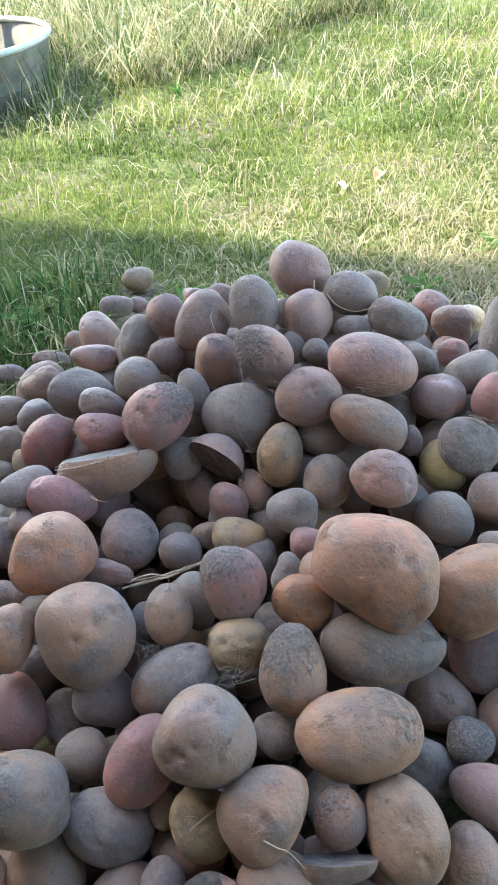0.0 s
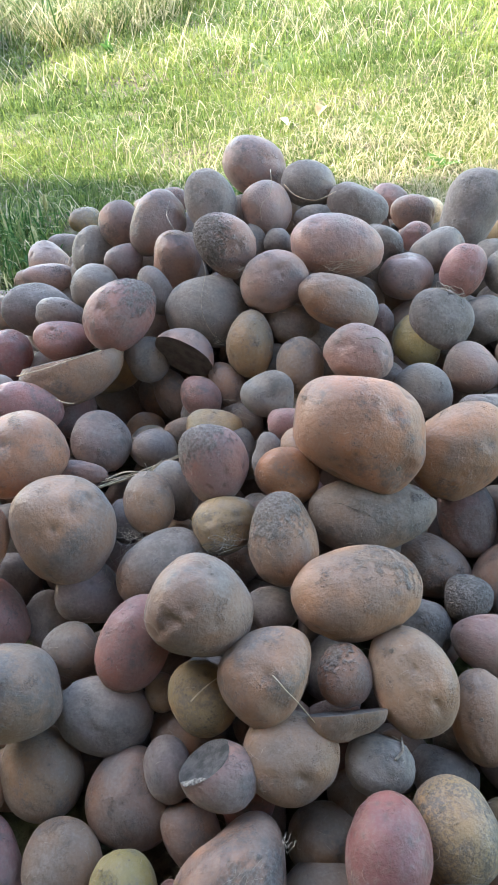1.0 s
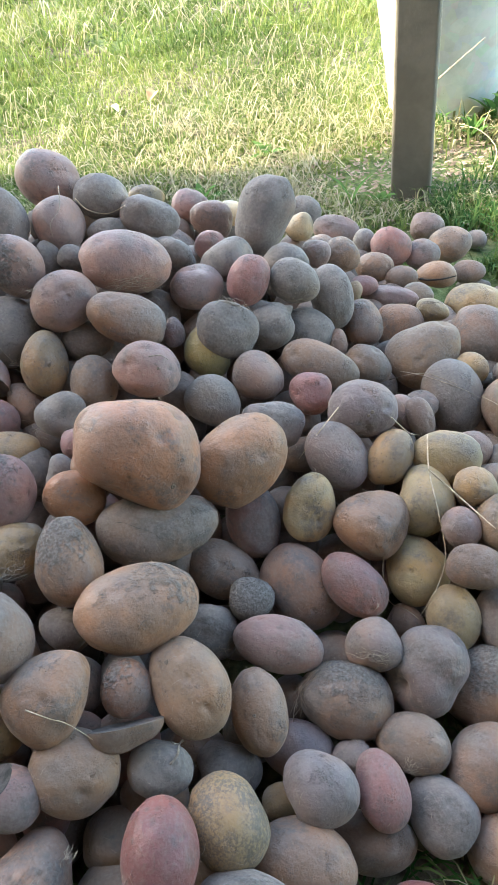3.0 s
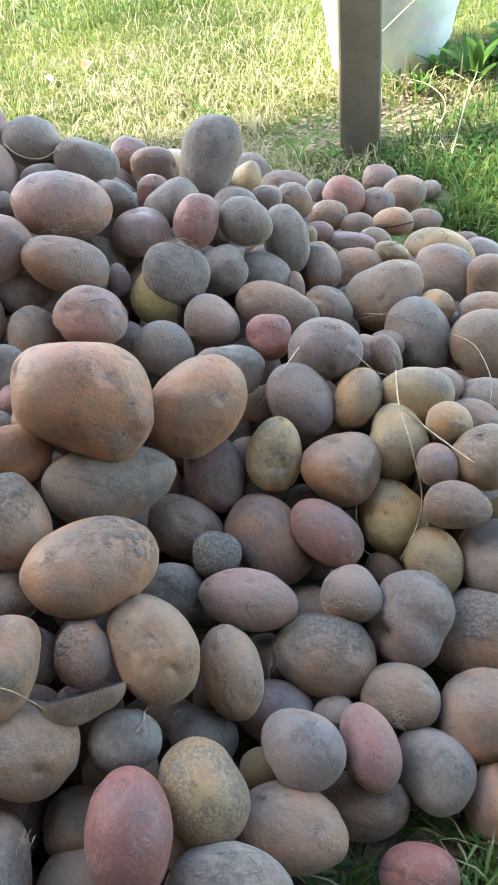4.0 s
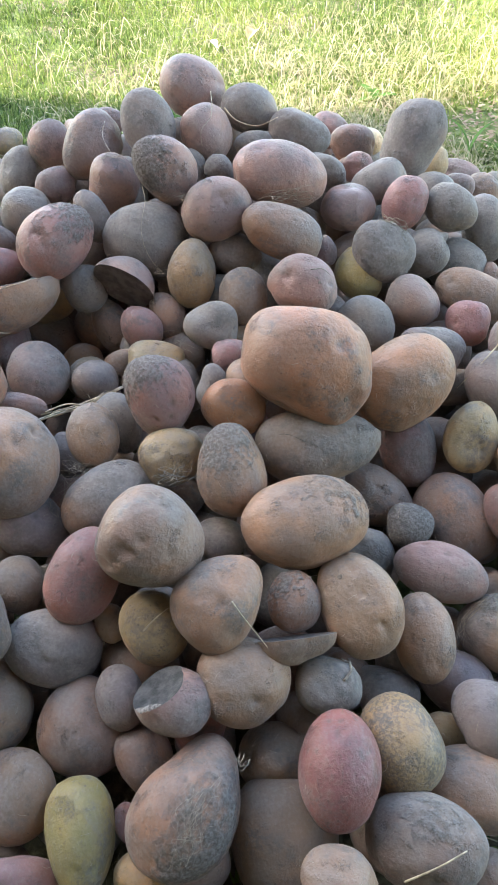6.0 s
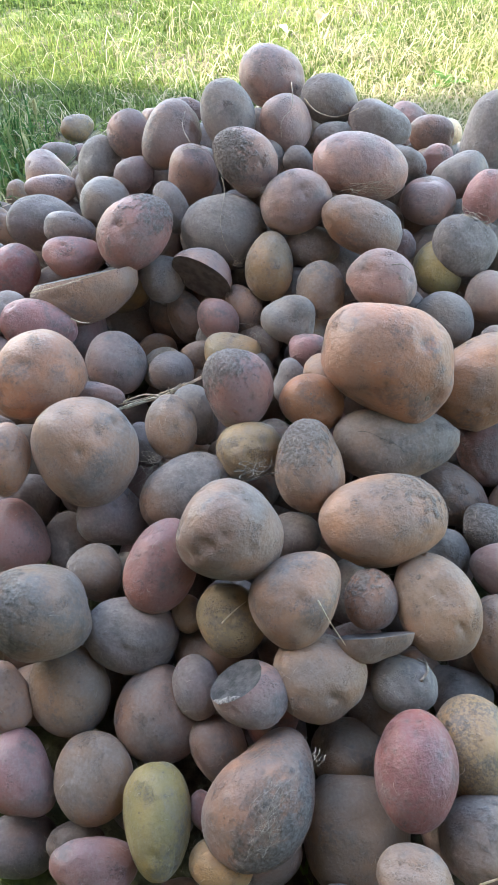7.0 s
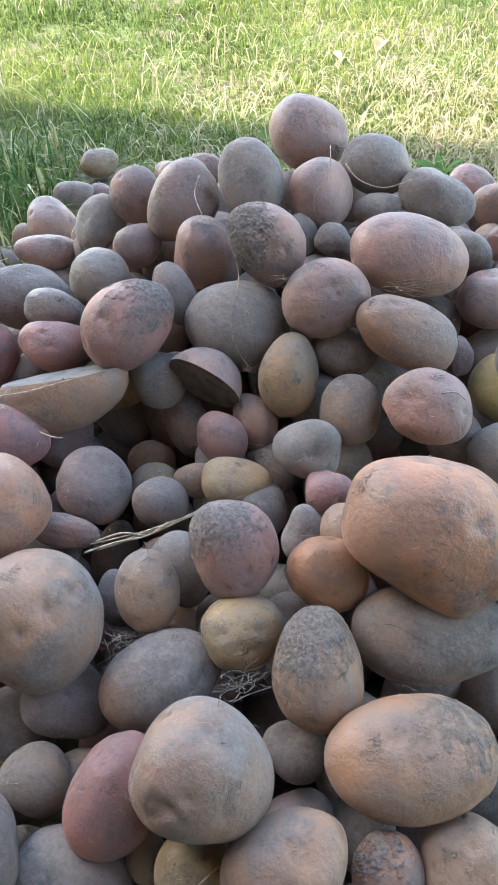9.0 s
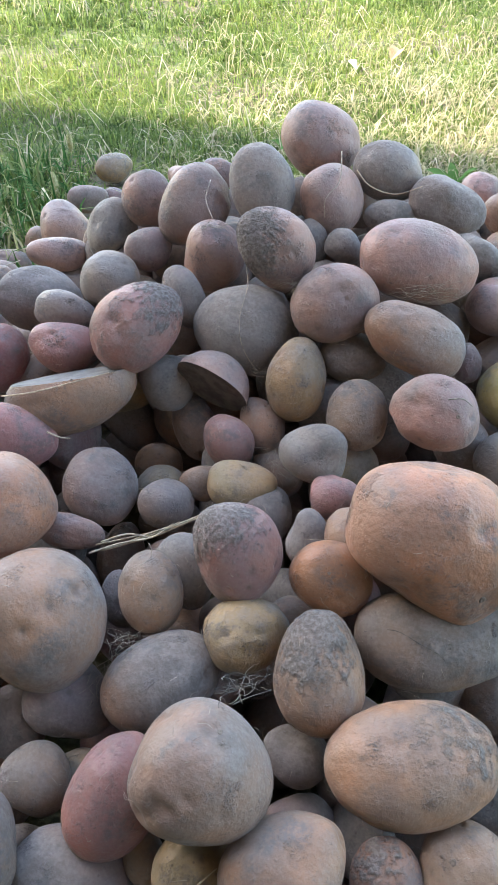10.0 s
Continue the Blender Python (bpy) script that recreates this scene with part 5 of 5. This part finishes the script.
def root_tuft(owner, path, count, spread, radius, seed, label, material=None):
    """Fine roots that follow a bent path loosely; the tangle clings to one potato."""
    r = random.Random(seed)
    verts, faces = [], []
    radius *= 0.38
    for _ in range(int(count * 1.3)):
        start, end = sorted((r.uniform(0, 0.6), r.uniform(0.4, 1.0)))
        steps = max(4, int(8 * (end - start) + 3))
        points, drift = [], [Vector((r.gauss(0, spread), r.gauss(0, spread * 0.6), r.gauss(0, spread * 0.7) + 0.002)) for _ in range(3)]
        for i in range(steps):
            s = (start + (end - start) * i / (steps - 1)) * (len(path) - 1)
            k = min(int(s), len(path) - 2)
            base = Vector(path[k]).lerp(Vector(path[k + 1]), s - k)
            f = 2 * i / (steps - 1)
            away = drift[0].lerp(drift[1], f) if f < 1 else drift[1].lerp(drift[2], f - 1)
            points.append(base + away * 0.6 + Vector((r.gauss(0, 1), r.gauss(0, 0.6), r.gauss(0, 0.7))) * spread * 0.16)
        points = [on_skin(owner, q, radius * 2)[0] for q in points]
        v, f = tube(points, radius * r.uniform(0.7, 1.3), 4, 0.5)
        faces += [tuple(i + len(verts) for i in g) for g in f]
        verts += v
    cling("root_tuft", mesh_from("root_tuft", verts, faces, material or ROOT), owner, label)


def root(owner, path, radius, material, label):
    verts, faces = tube([on_skin(owner, q, radius)[0] for q in path], radius, 5, 0.5)
    cling("root", mesh_from("root", verts, faces, material), owner, label)


def stem_scar(owner, place, radius, out, label):
    """A small dry nub where the potato hung on its plant."""
    _, out, place = on_skin(owner, place, 0)
    verts, faces = [], []
    side = out.orthogonal().normalized()
    over = out.cross(side)
    radius *= 0.42
    rings = ((1.2, -0.4), (1.0, 0.12), (0.75, 0.28), (0.45, 0.2), (0.2, 0.05))
    for i, (w, h) in enumerate(rings):
        for k in range(10):
            a = 2 * math.pi * k / 10
            wob = 1 + 0.18 * math.sin(3 * a + 2 * i)
            verts.append(Vector(place) + radius * (w * wob * (math.cos(a) * side + math.sin(a) * over) + h * out))
    for i in range(len(rings) - 1):
        faces += [(10 * i + k, 10 * i + (k + 1) % 10, 10 * i + 10 + (k + 1) % 10, 10 * i + 10 + k) for k in range(10)]
    faces.append(tuple(range(40, 50)))
    cling("stem_scar", mesh_from("stem_scar", verts, faces, SCAR), owner, label)


strand("straw", [(-0.168, 0.643, 0.121), (-0.145, 0.649, 0.120), (-0.121, 0.655, 0.120), (-0.101, 0.661, 0.121), (-0.086, 0.666, 0.124)], 0.00069, STRAW, "pale frayed straw lying across potatoes", "straw")
strand("straw", [(-0.171, 0.638, 0.118), (-0.147, 0.646, 0.117), (-0.121, 0.654, 0.118), (-0.096, 0.662, 0.121), (-0.072, 0.671, 0.125)], 0.00101, STRAW, "pale frayed straw lying across potatoes", "straw")
strand("straw", [(-0.163, 0.638, 0.120), (-0.141, 0.645, 0.120), (-0.121, 0.653, 0.122), (-0.097, 0.660, 0.124), (-0.076, 0.668, 0.127)], 0.00114, STRAW, "pale frayed straw lying across potatoes", "straw")
strand("straw", [(-0.163, 0.643, 0.124), (-0.141, 0.650, 0.125), (-0.121, 0.649, 0.121), (-0.103, 0.657, 0.125), (-0.097, 0.659, 0.127)], 0.001, STRAW, "pale frayed straw lying across potatoes", "straw")
strand("straw", [(-0.162, 0.639, 0.118), (-0.140, 0.646, 0.118), (-0.121, 0.651, 0.118), (-0.097, 0.660, 0.121), (-0.075, 0.668, 0.125)], 0.00099, STRAW, "pale frayed straw lying across potatoes", "straw")
strand("straw", [(-0.171, 0.631, 0.125), (-0.147, 0.640, 0.125), (-0.120, 0.646, 0.124), (-0.105, 0.654, 0.128), (-0.102, 0.655, 0.130)], 0.00098, STRAW, "pale frayed straw lying across potatoes", "straw")
strand("straw", [(0.392, 0.564, 0.148), (0.379, 0.527, 0.137), (0.373, 0.486, 0.122), (0.375, 0.460, 0.077), (0.353, 0.430, 0.067), (0.337, 0.425, 0.037)], 0.00087, STRAW, "long dry grass stem bent over yellow potatoes", "straw")
strand("straw", [(0.378, 0.525, 0.138), (0.396, 0.505, 0.122), (0.410, 0.468, 0.119), (0.416, 0.446, 0.121)], 0.00112, STRAW, "long dry grass stem bent over yellow potatoes", "straw")
strand("straw", [(0.310, 0.613, 0.167), (0.283, 0.594, 0.156), (0.260, 0.595, 0.122)], 0.00074, STRAW, "short dry grass stem leaning on a potato", "straw")
root(HEAP[47], [(0.405, 0.708, 0.108), (0.429, 0.697, 0.119), (0.443, 0.674, 0.132), (0.463, 0.646, 0.133)], 0.00056, ROOT, "thin dry root over a tan potato")
strand("straw", [(-0.014, 0.312, 0.222), (-0.006, 0.324, 0.183), (0.002, 0.336, 0.146), (0.024, 0.338, 0.082)], 0.0006, STRAW, "thin dry stem lying across potatoes", "straw")
root(HEAP[10], [(0.063, 0.957, 0.308), (0.059, 0.928, 0.293), (0.045, 0.918, 0.281), (0.044, 0.913, 0.264)], 0.00062, ROOT, "thin dry root hanging over a pink potato")
root(HEAP[1], [(0.079, 0.964, 0.285), (0.091, 0.951, 0.274), (0.115, 0.945, 0.267), (0.138, 0.933, 0.280)], 0.00081, STRAW, "pale thin root wrapped round a grey potato")
root(HEAP[125], [(-0.064, 0.956, 0.287), (-0.069, 0.934, 0.279), (-0.062, 0.908, 0.271)], 0.00062, ROOT, "thin dry root on a pink potato")
root(HEAP[141], [(-0.032, 0.848, 0.256), (-0.031, 0.833, 0.245), (-0.039, 0.801, 0.234), (-0.039, 0.788, 0.216), (-0.032, 0.785, 0.196), (-0.023, 0.778, 0.187)], 0.00056, ROOT, "long thin root hanging from a soiled potato")
root(HEAP[58], [(0.026, 0.790, 0.214), (0.042, 0.786, 0.212), (0.053, 0.786, 0.215)], 0.00087, ROOT, "short root stub under a potato")
root(HEAP[145], [(-0.253, 0.757, 0.193), (-0.221, 0.750, 0.202), (-0.186, 0.757, 0.205), (-0.159, 0.775, 0.203)], 0.00074, STRAW, "dry root lying over a cut potato")
root(HEAP[153], [(-0.210, 0.723, 0.179), (-0.200, 0.722, 0.173), (-0.191, 0.722, 0.171)], 0.00087, STRAW, "short pale root stub on a red potato")
strand("straw", [(-0.509, 1.341, 0.025), (-0.462, 1.270, 0.041), (-0.411, 1.266, 0.043), (-0.371, 1.295, 0.028)], 0.00112, STRAW, "dry grass stem at the edge of the heap", "straw")
strand("straw", [(-0.429, 1.080, 0.082), (-0.385, 1.090, 0.107), (-0.334, 1.132, 0.105)], 0.00099, STRAW, "dry grass stem at the edge of the heap", "straw")
strand("straw", [(0.081, 0.176, 0.043), (0.103, 0.176, 0.061), (0.126, 0.182, 0.064)], 0.00099, STRAW, "pale dry straw on the front potatoes", "straw")
strand("straw", [(-0.083, 0.372, 0.113), (-0.071, 0.381, 0.116), (-0.061, 0.390, 0.113)], 0.00074, STRAW, "short dry stem on a yellow potato", "straw")
root(HEAP[167], [(-0.111, 0.597, 0.178), (-0.109, 0.589, 0.172), (-0.117, 0.581, 0.172)], 0.0005, ROOT, "curled thin dry root between potatoes")
root(HEAP[96], [(0.108, 0.346, 0.083), (0.110, 0.344, 0.075), (0.114, 0.339, 0.072)], 0.00062, ROOT, "curled thin dry root between potatoes")
strand("straw", [(0.313, 0.471, 0.085), (0.312, 0.468, 0.057), (0.316, 0.456, 0.027), (0.326, 0.436, 0.036), (0.335, 0.425, 0.032)], 0.00068, STRAW, "thin dry stem between potatoes", "straw")
root(HEAP[63], [(0.363, 0.593, 0.155), (0.382, 0.590, 0.131), (0.398, 0.595, 0.118)], 0.00074, STRAW, "pale root end on a pink potato")
strand("straw", [(0.416, 0.723, 0.108), (0.432, 0.684, 0.127), (0.464, 0.643, 0.131), (0.490, 0.635, 0.114)], 0.00062, ROOT, "thin dry root over large potatoes", "root")
root(HEAP[47], [(0.489, 0.635, 0.118), (0.499, 0.598, 0.124), (0.487, 0.543, 0.125), (0.470, 0.513, 0.118)], 0.00062, ROOT, "thin dry root over a brown potato")
root_tuft(HEAP[14], [(0.096, 0.820, 0.230), (0.113, 0.809, 0.245), (0.134, 0.806, 0.249), (0.152, 0.814, 0.232), (0.165, 0.821, 0.206)], 14, 0.012, 0.0006, 29, "tangle of fine dry roots under a pink potato")
root_tuft(HEAP[177], [(-0.118, 0.548, 0.136), (-0.135, 0.542, 0.128), (-0.153, 0.523, 0.114), (-0.161, 0.498, 0.103)], 13, 0.012, 0.0006, 30, "tangle of fine dry roots between potatoes")
root_tuft(HEAP[174], [(-0.135, 0.540, 0.147), (-0.127, 0.534, 0.141), (-0.112, 0.539, 0.141)], 9, 0.008, 0.0006, 31, "tangle of fine dry roots between potatoes")
root_tuft(HEAP[100], [(0.181, 0.344, 0.034), (0.195, 0.373, 0.037), (0.215, 0.380, 0.058), (0.243, 0.385, 0.065)], 16, 0.009, 0.0006, 32, "tangle of pale fine roots between potatoes")
root_tuft(HEAP[101], [(0.237, 0.382, 0.070), (0.258, 0.379, 0.072), (0.282, 0.369, 0.068), (0.287, 0.367, 0.052)], 12, 0.008, 0.0006, 33, "tangle of pale fine roots on a purplish potato")
root_tuft(HEAP[48], [(0.205, 0.760, 0.224), (0.224, 0.763, 0.229), (0.243, 0.754, 0.218), (0.258, 0.762, 0.198)], 12, 0.006, 0.0009, 34, "dry stem remains on a grey potato")
root_tuft(HEAP[175], [(-0.056, 0.458, 0.191), (-0.044, 0.478, 0.178), (-0.023, 0.501, 0.150)], 12, 0.01, 0.0007, 35, "dark dry fibres on a brown potato", DARK_ROOT_AND_CREASE)
root_tuft(HEAP[105], [(0.270, 0.293, 0.033), (0.274, 0.285, 0.023), (0.277, 0.276, 0.015)], 10, 0.006, 0.0006, 37, "small tuft of dry roots between potatoes")
root_tuft(HEAP[94], [(0.134, 0.429, 0.067), (0.137, 0.426, 0.049), (0.138, 0.415, 0.042)], 8, 0.006, 0.0006, 38, "small tuft of dry roots between potatoes")
root_tuft(HEAP[38], [(0.486, 0.827, 0.115), (0.500, 0.831, 0.121), (0.515, 0.820, 0.120), (0.522, 0.813, 0.109)], 9, 0.006, 0.0008, 39, "dry curled sprout on a small potato")
root_tuft(HEAP[197], [(-0.048, 0.246, 0.091), (-0.060, 0.232, 0.087), (-0.069, 0.214, 0.074), (-0.078, 0.205, 0.059)], 26, 0.012, 0.00034, 40, "mat of fine pale roots over dark soil on a large tan potato")
root_tuft(HEAP[197], [(-0.020, 0.279, 0.069), (-0.020, 0.269, 0.071), (-0.024, 0.258, 0.078)], 6, 0.005, 0.0007, 41, "small tuft of roots on a large potato")
root_tuft(HEAP[138], [(-0.060, 0.897, 0.273), (-0.070, 0.891, 0.271), (-0.039, 0.893, 0.271)], 8, 0.006, 0.0007, 42, "dry root crown on a pink potato")
root_tuft(HEAP[139], [(-0.015, 0.833, 0.247), (0.010, 0.821, 0.251), (0.011, 0.795, 0.248)], 7, 0.008, 0.0006, 44, "fine roots under a soiled potato")
root_tuft(HEAP[150], [(-0.019, 0.728, 0.144), (-0.012, 0.713, 0.137), (-0.008, 0.699, 0.131)], 8, 0.008, 0.0006, 45, "fine roots between small potatoes")
root_tuft(HEAP[141], [(-0.033, 0.783, 0.198), (-0.026, 0.782, 0.185), (-0.019, 0.764, 0.193)], 7, 0.008, 0.0006, 46, "fine roots between potatoes")
stem_scar(HEAP[68], (0.120, 0.527, 0.190), 0.0060, (0.24, -0.97, -0.10), "dry stem scar")
stem_scar(HEAP[89], (0.022, 0.560, 0.181), 0.0030, (0.00, -0.57, 0.82), "dry stem scar")
stem_scar(HEAP[52], (0.115, 0.819, 0.225), 0.0040, (0.25, -0.07, 0.97), "dry stem scar")
stem_scar(HEAP[96], (0.087, 0.388, 0.113), 0.0050, (-0.20, -0.27, 0.94), "dry stem scar")
stem_scar(HEAP[99], (0.148, 0.345, 0.073), 0.0040, (-0.21, -0.48, 0.86), "dry stem scar")
stem_scar(HEAP[57], (0.068, 0.725, 0.162), 0.0040, (0.28, -0.94, -0.20), "dry stem scar")
stem_scar(HEAP[145], (-0.192, 0.784, 0.210), 0.0030, (0.08, 0.16, 0.98), "dry stem scar")
stem_scar(HEAP[90], (0.034, 0.523, 0.165), 0.0030, (0.82, 0.13, 0.56), "dry stem scar")
stem_scar(HEAP[63], (0.339, 0.595, 0.164), 0.0040, (-0.15, -0.86, 0.50), "dry stem scar")
stem_scar(HEAP[143], (-0.229, 0.818, 0.207), 0.0030, (-0.33, -0.48, 0.81), "dry stem scar")
stem_scar(HEAP[156], (-0.168, 0.663, 0.147), 0.0050, (0.02, -0.90, 0.43), "dark hole with a dry rim")
stem_scar(HEAP[176], (-0.162, 0.420, 0.113), 0.0040, (-0.89, -0.31, 0.33), "dry stem scar")
stem_scar(HEAP[63], (0.342, 0.596, 0.166), 0.0050, (-0.08, -0.82, 0.56), "dry stem scar")
stem_scar(HEAP[75], (0.278, 0.511, 0.114), 0.0040, (-0.83, 0.02, 0.56), "dry stem scar")
stem_scar(HEAP[75], (0.314, 0.490, 0.126), 0.0040, (0.07, -0.48, 0.87), "dry stem scar")
stem_scar(HEAP[96], (0.120, 0.354, 0.082), 0.0040, (0.55, -0.72, 0.42), "dry stem scar")
stem_scar(HEAP[175], (-0.052, 0.440, 0.196), 0.0040, (0.33, 0.24, 0.91), "dry stem scar")
stem_scar(HEAP[185], (0.008, 0.429, 0.109), 0.0050, (0.44, 0.31, 0.84), "dry stem scar")
stem_scar(HEAP[185], (-0.018, 0.395, 0.109), 0.0040, (-0.09, -0.45, 0.89), "dry stem scar")
stem_scar(HEAP[56], (0.132, 0.684, 0.210), 0.0040, (0.23, -0.80, 0.55), "dry stem scar")
strand("straw", [(0.935, 1.774, 0.011), (1.006, 1.776, 0.042), (1.105, 1.859, 0.039)], 0.00136, STRAW, "dry grass stem in front of the bucket", "straw")
root(HEAP[113], [(0.070, 0.315, 0.085), (0.075, 0.321, 0.083), (0.077, 0.329, 0.080), (0.082, 0.344, 0.065)], 0.0013, ROOT, "dry shrivelled sprout stub")
root(HEAP[113], [(0.073, 0.336, 0.081), (0.077, 0.333, 0.078), (0.083, 0.344, 0.062)], 0.0009, ROOT, "dry shrivelled sprout stub")
root(HEAP[56], [(0.125, 0.692, 0.223), (0.137, 0.694, 0.221), (0.145, 0.692, 0.214)], 0.00074, ROOT, "short dry root on a tan potato")
strand("straw", [(0.800, 1.210, 0.015), (0.865, 1.300, 0.040), (0.915, 1.370, 0.052), (0.985, 1.460, 0.060)], 0.0016, STRAW, "long dry grass stem lying beside the post", "straw")
strand("straw", [(0.830, 1.330, 0.008), (0.872, 1.372, 0.046), (0.868, 1.436, 0.062), (0.835, 1.470, 0.070)], 0.0011, STRAW, "bent dry grass stem beside the post", "straw")
strand("straw", [(0.745, 1.500, 0.115), (0.820, 1.515, 0.160), (0.900, 1.530, 0.205)], 0.0019, STRAW, "pale dry grass stem before the bucket", "straw")
strand("straw", [(-0.300, 1.480, 0.010), (-0.272, 1.440, 0.034), (-0.235, 1.462, 0.030), (-0.222, 1.430, 0.008)], 0.0008, ROOT, "curled dry stem on the shaded grass", "straw")
# a crease, not a root: its shade is laid on as a dark strand
root(HEAP[88], [(0.0447, 0.5290, 0.1523), (0.0633, 0.5251, 0.1600), (0.0811, 0.5155, 0.1567), (0.0945, 0.5082, 0.1498), (0.1018, 0.5018, 0.1376)], 0.00032, DARK_ROOT_AND_CREASE, "crease in the skin, its shade drawn as a thin dark line")
root(HEAP[33], [(0.548, 0.962, 0.0705), (0.5612, 0.9550, 0.0712), (0.5787, 0.9470, 0.0734), (0.6000, 0.9500, 0.0716)], 0.0018, CRACK, "open dark crack across the skin")


def grass_ear(place, lean, turn, length, label):
    """A bristly seed head on its stalk."""
    ear = tagged(new("grass_ear"), label, "grass ear")
    ear.matrix_world = pose(*place, lean, 0, turn)
    r = random.Random(int(length * 1e5))
    spike = [(0.0, 0.0)] + [(length * 0.13 * math.sin(math.pi * (0.08 + 0.9 * s)) ** 0.7 * (1 + 0.12 * math.sin(40 * s)), length * s) for s in np.linspace(0.03, 0.97, 22)] + [(0.0, length)]
    part("spike", lathe("spike", spike, SEED, 14), ear)
    verts, faces = [], []
    for _ in range(120):
        s, a = r.uniform(0.05, 0.95), r.uniform(0, 6.28)
        w = length * 0.12 * math.sin(math.pi * (0.08 + 0.9 * s)) ** 0.7
        way = Vector((math.cos(a), math.sin(a), 0.9))
        foot = Vector((w * math.cos(a), w * math.sin(a), length * s))
        v, f = tube([foot, foot + way * length * 0.06, foot + way * length * r.uniform(0.09, 0.15)], 0.00016, 3, 0.4)
        faces += [tuple(i + len(verts) for i in g) for g in f]
        verts += v
    tagged(part("bristles", mesh_from("bristles", verts, faces, SEED), ear), "fine pale bristles", kind="stuff")
    verts, faces = tube([(0, 0, 0.002), (0.002, 0.004, -0.02), (0.008, 0.012, -0.05)], 0.0008, 5, 1.0)
    part("stalk", mesh_from("stalk", verts, faces, SEED), ear)


grass_ear((-0.367, 1.500, 0.052), 168, 12, 0.046, "pale yellow-green bristly grass ear drooping beside the heap")
grass_ear((-0.352, 1.600, 0.040), 12, 40, 0.036, "small pale grass ear standing beside the heap")
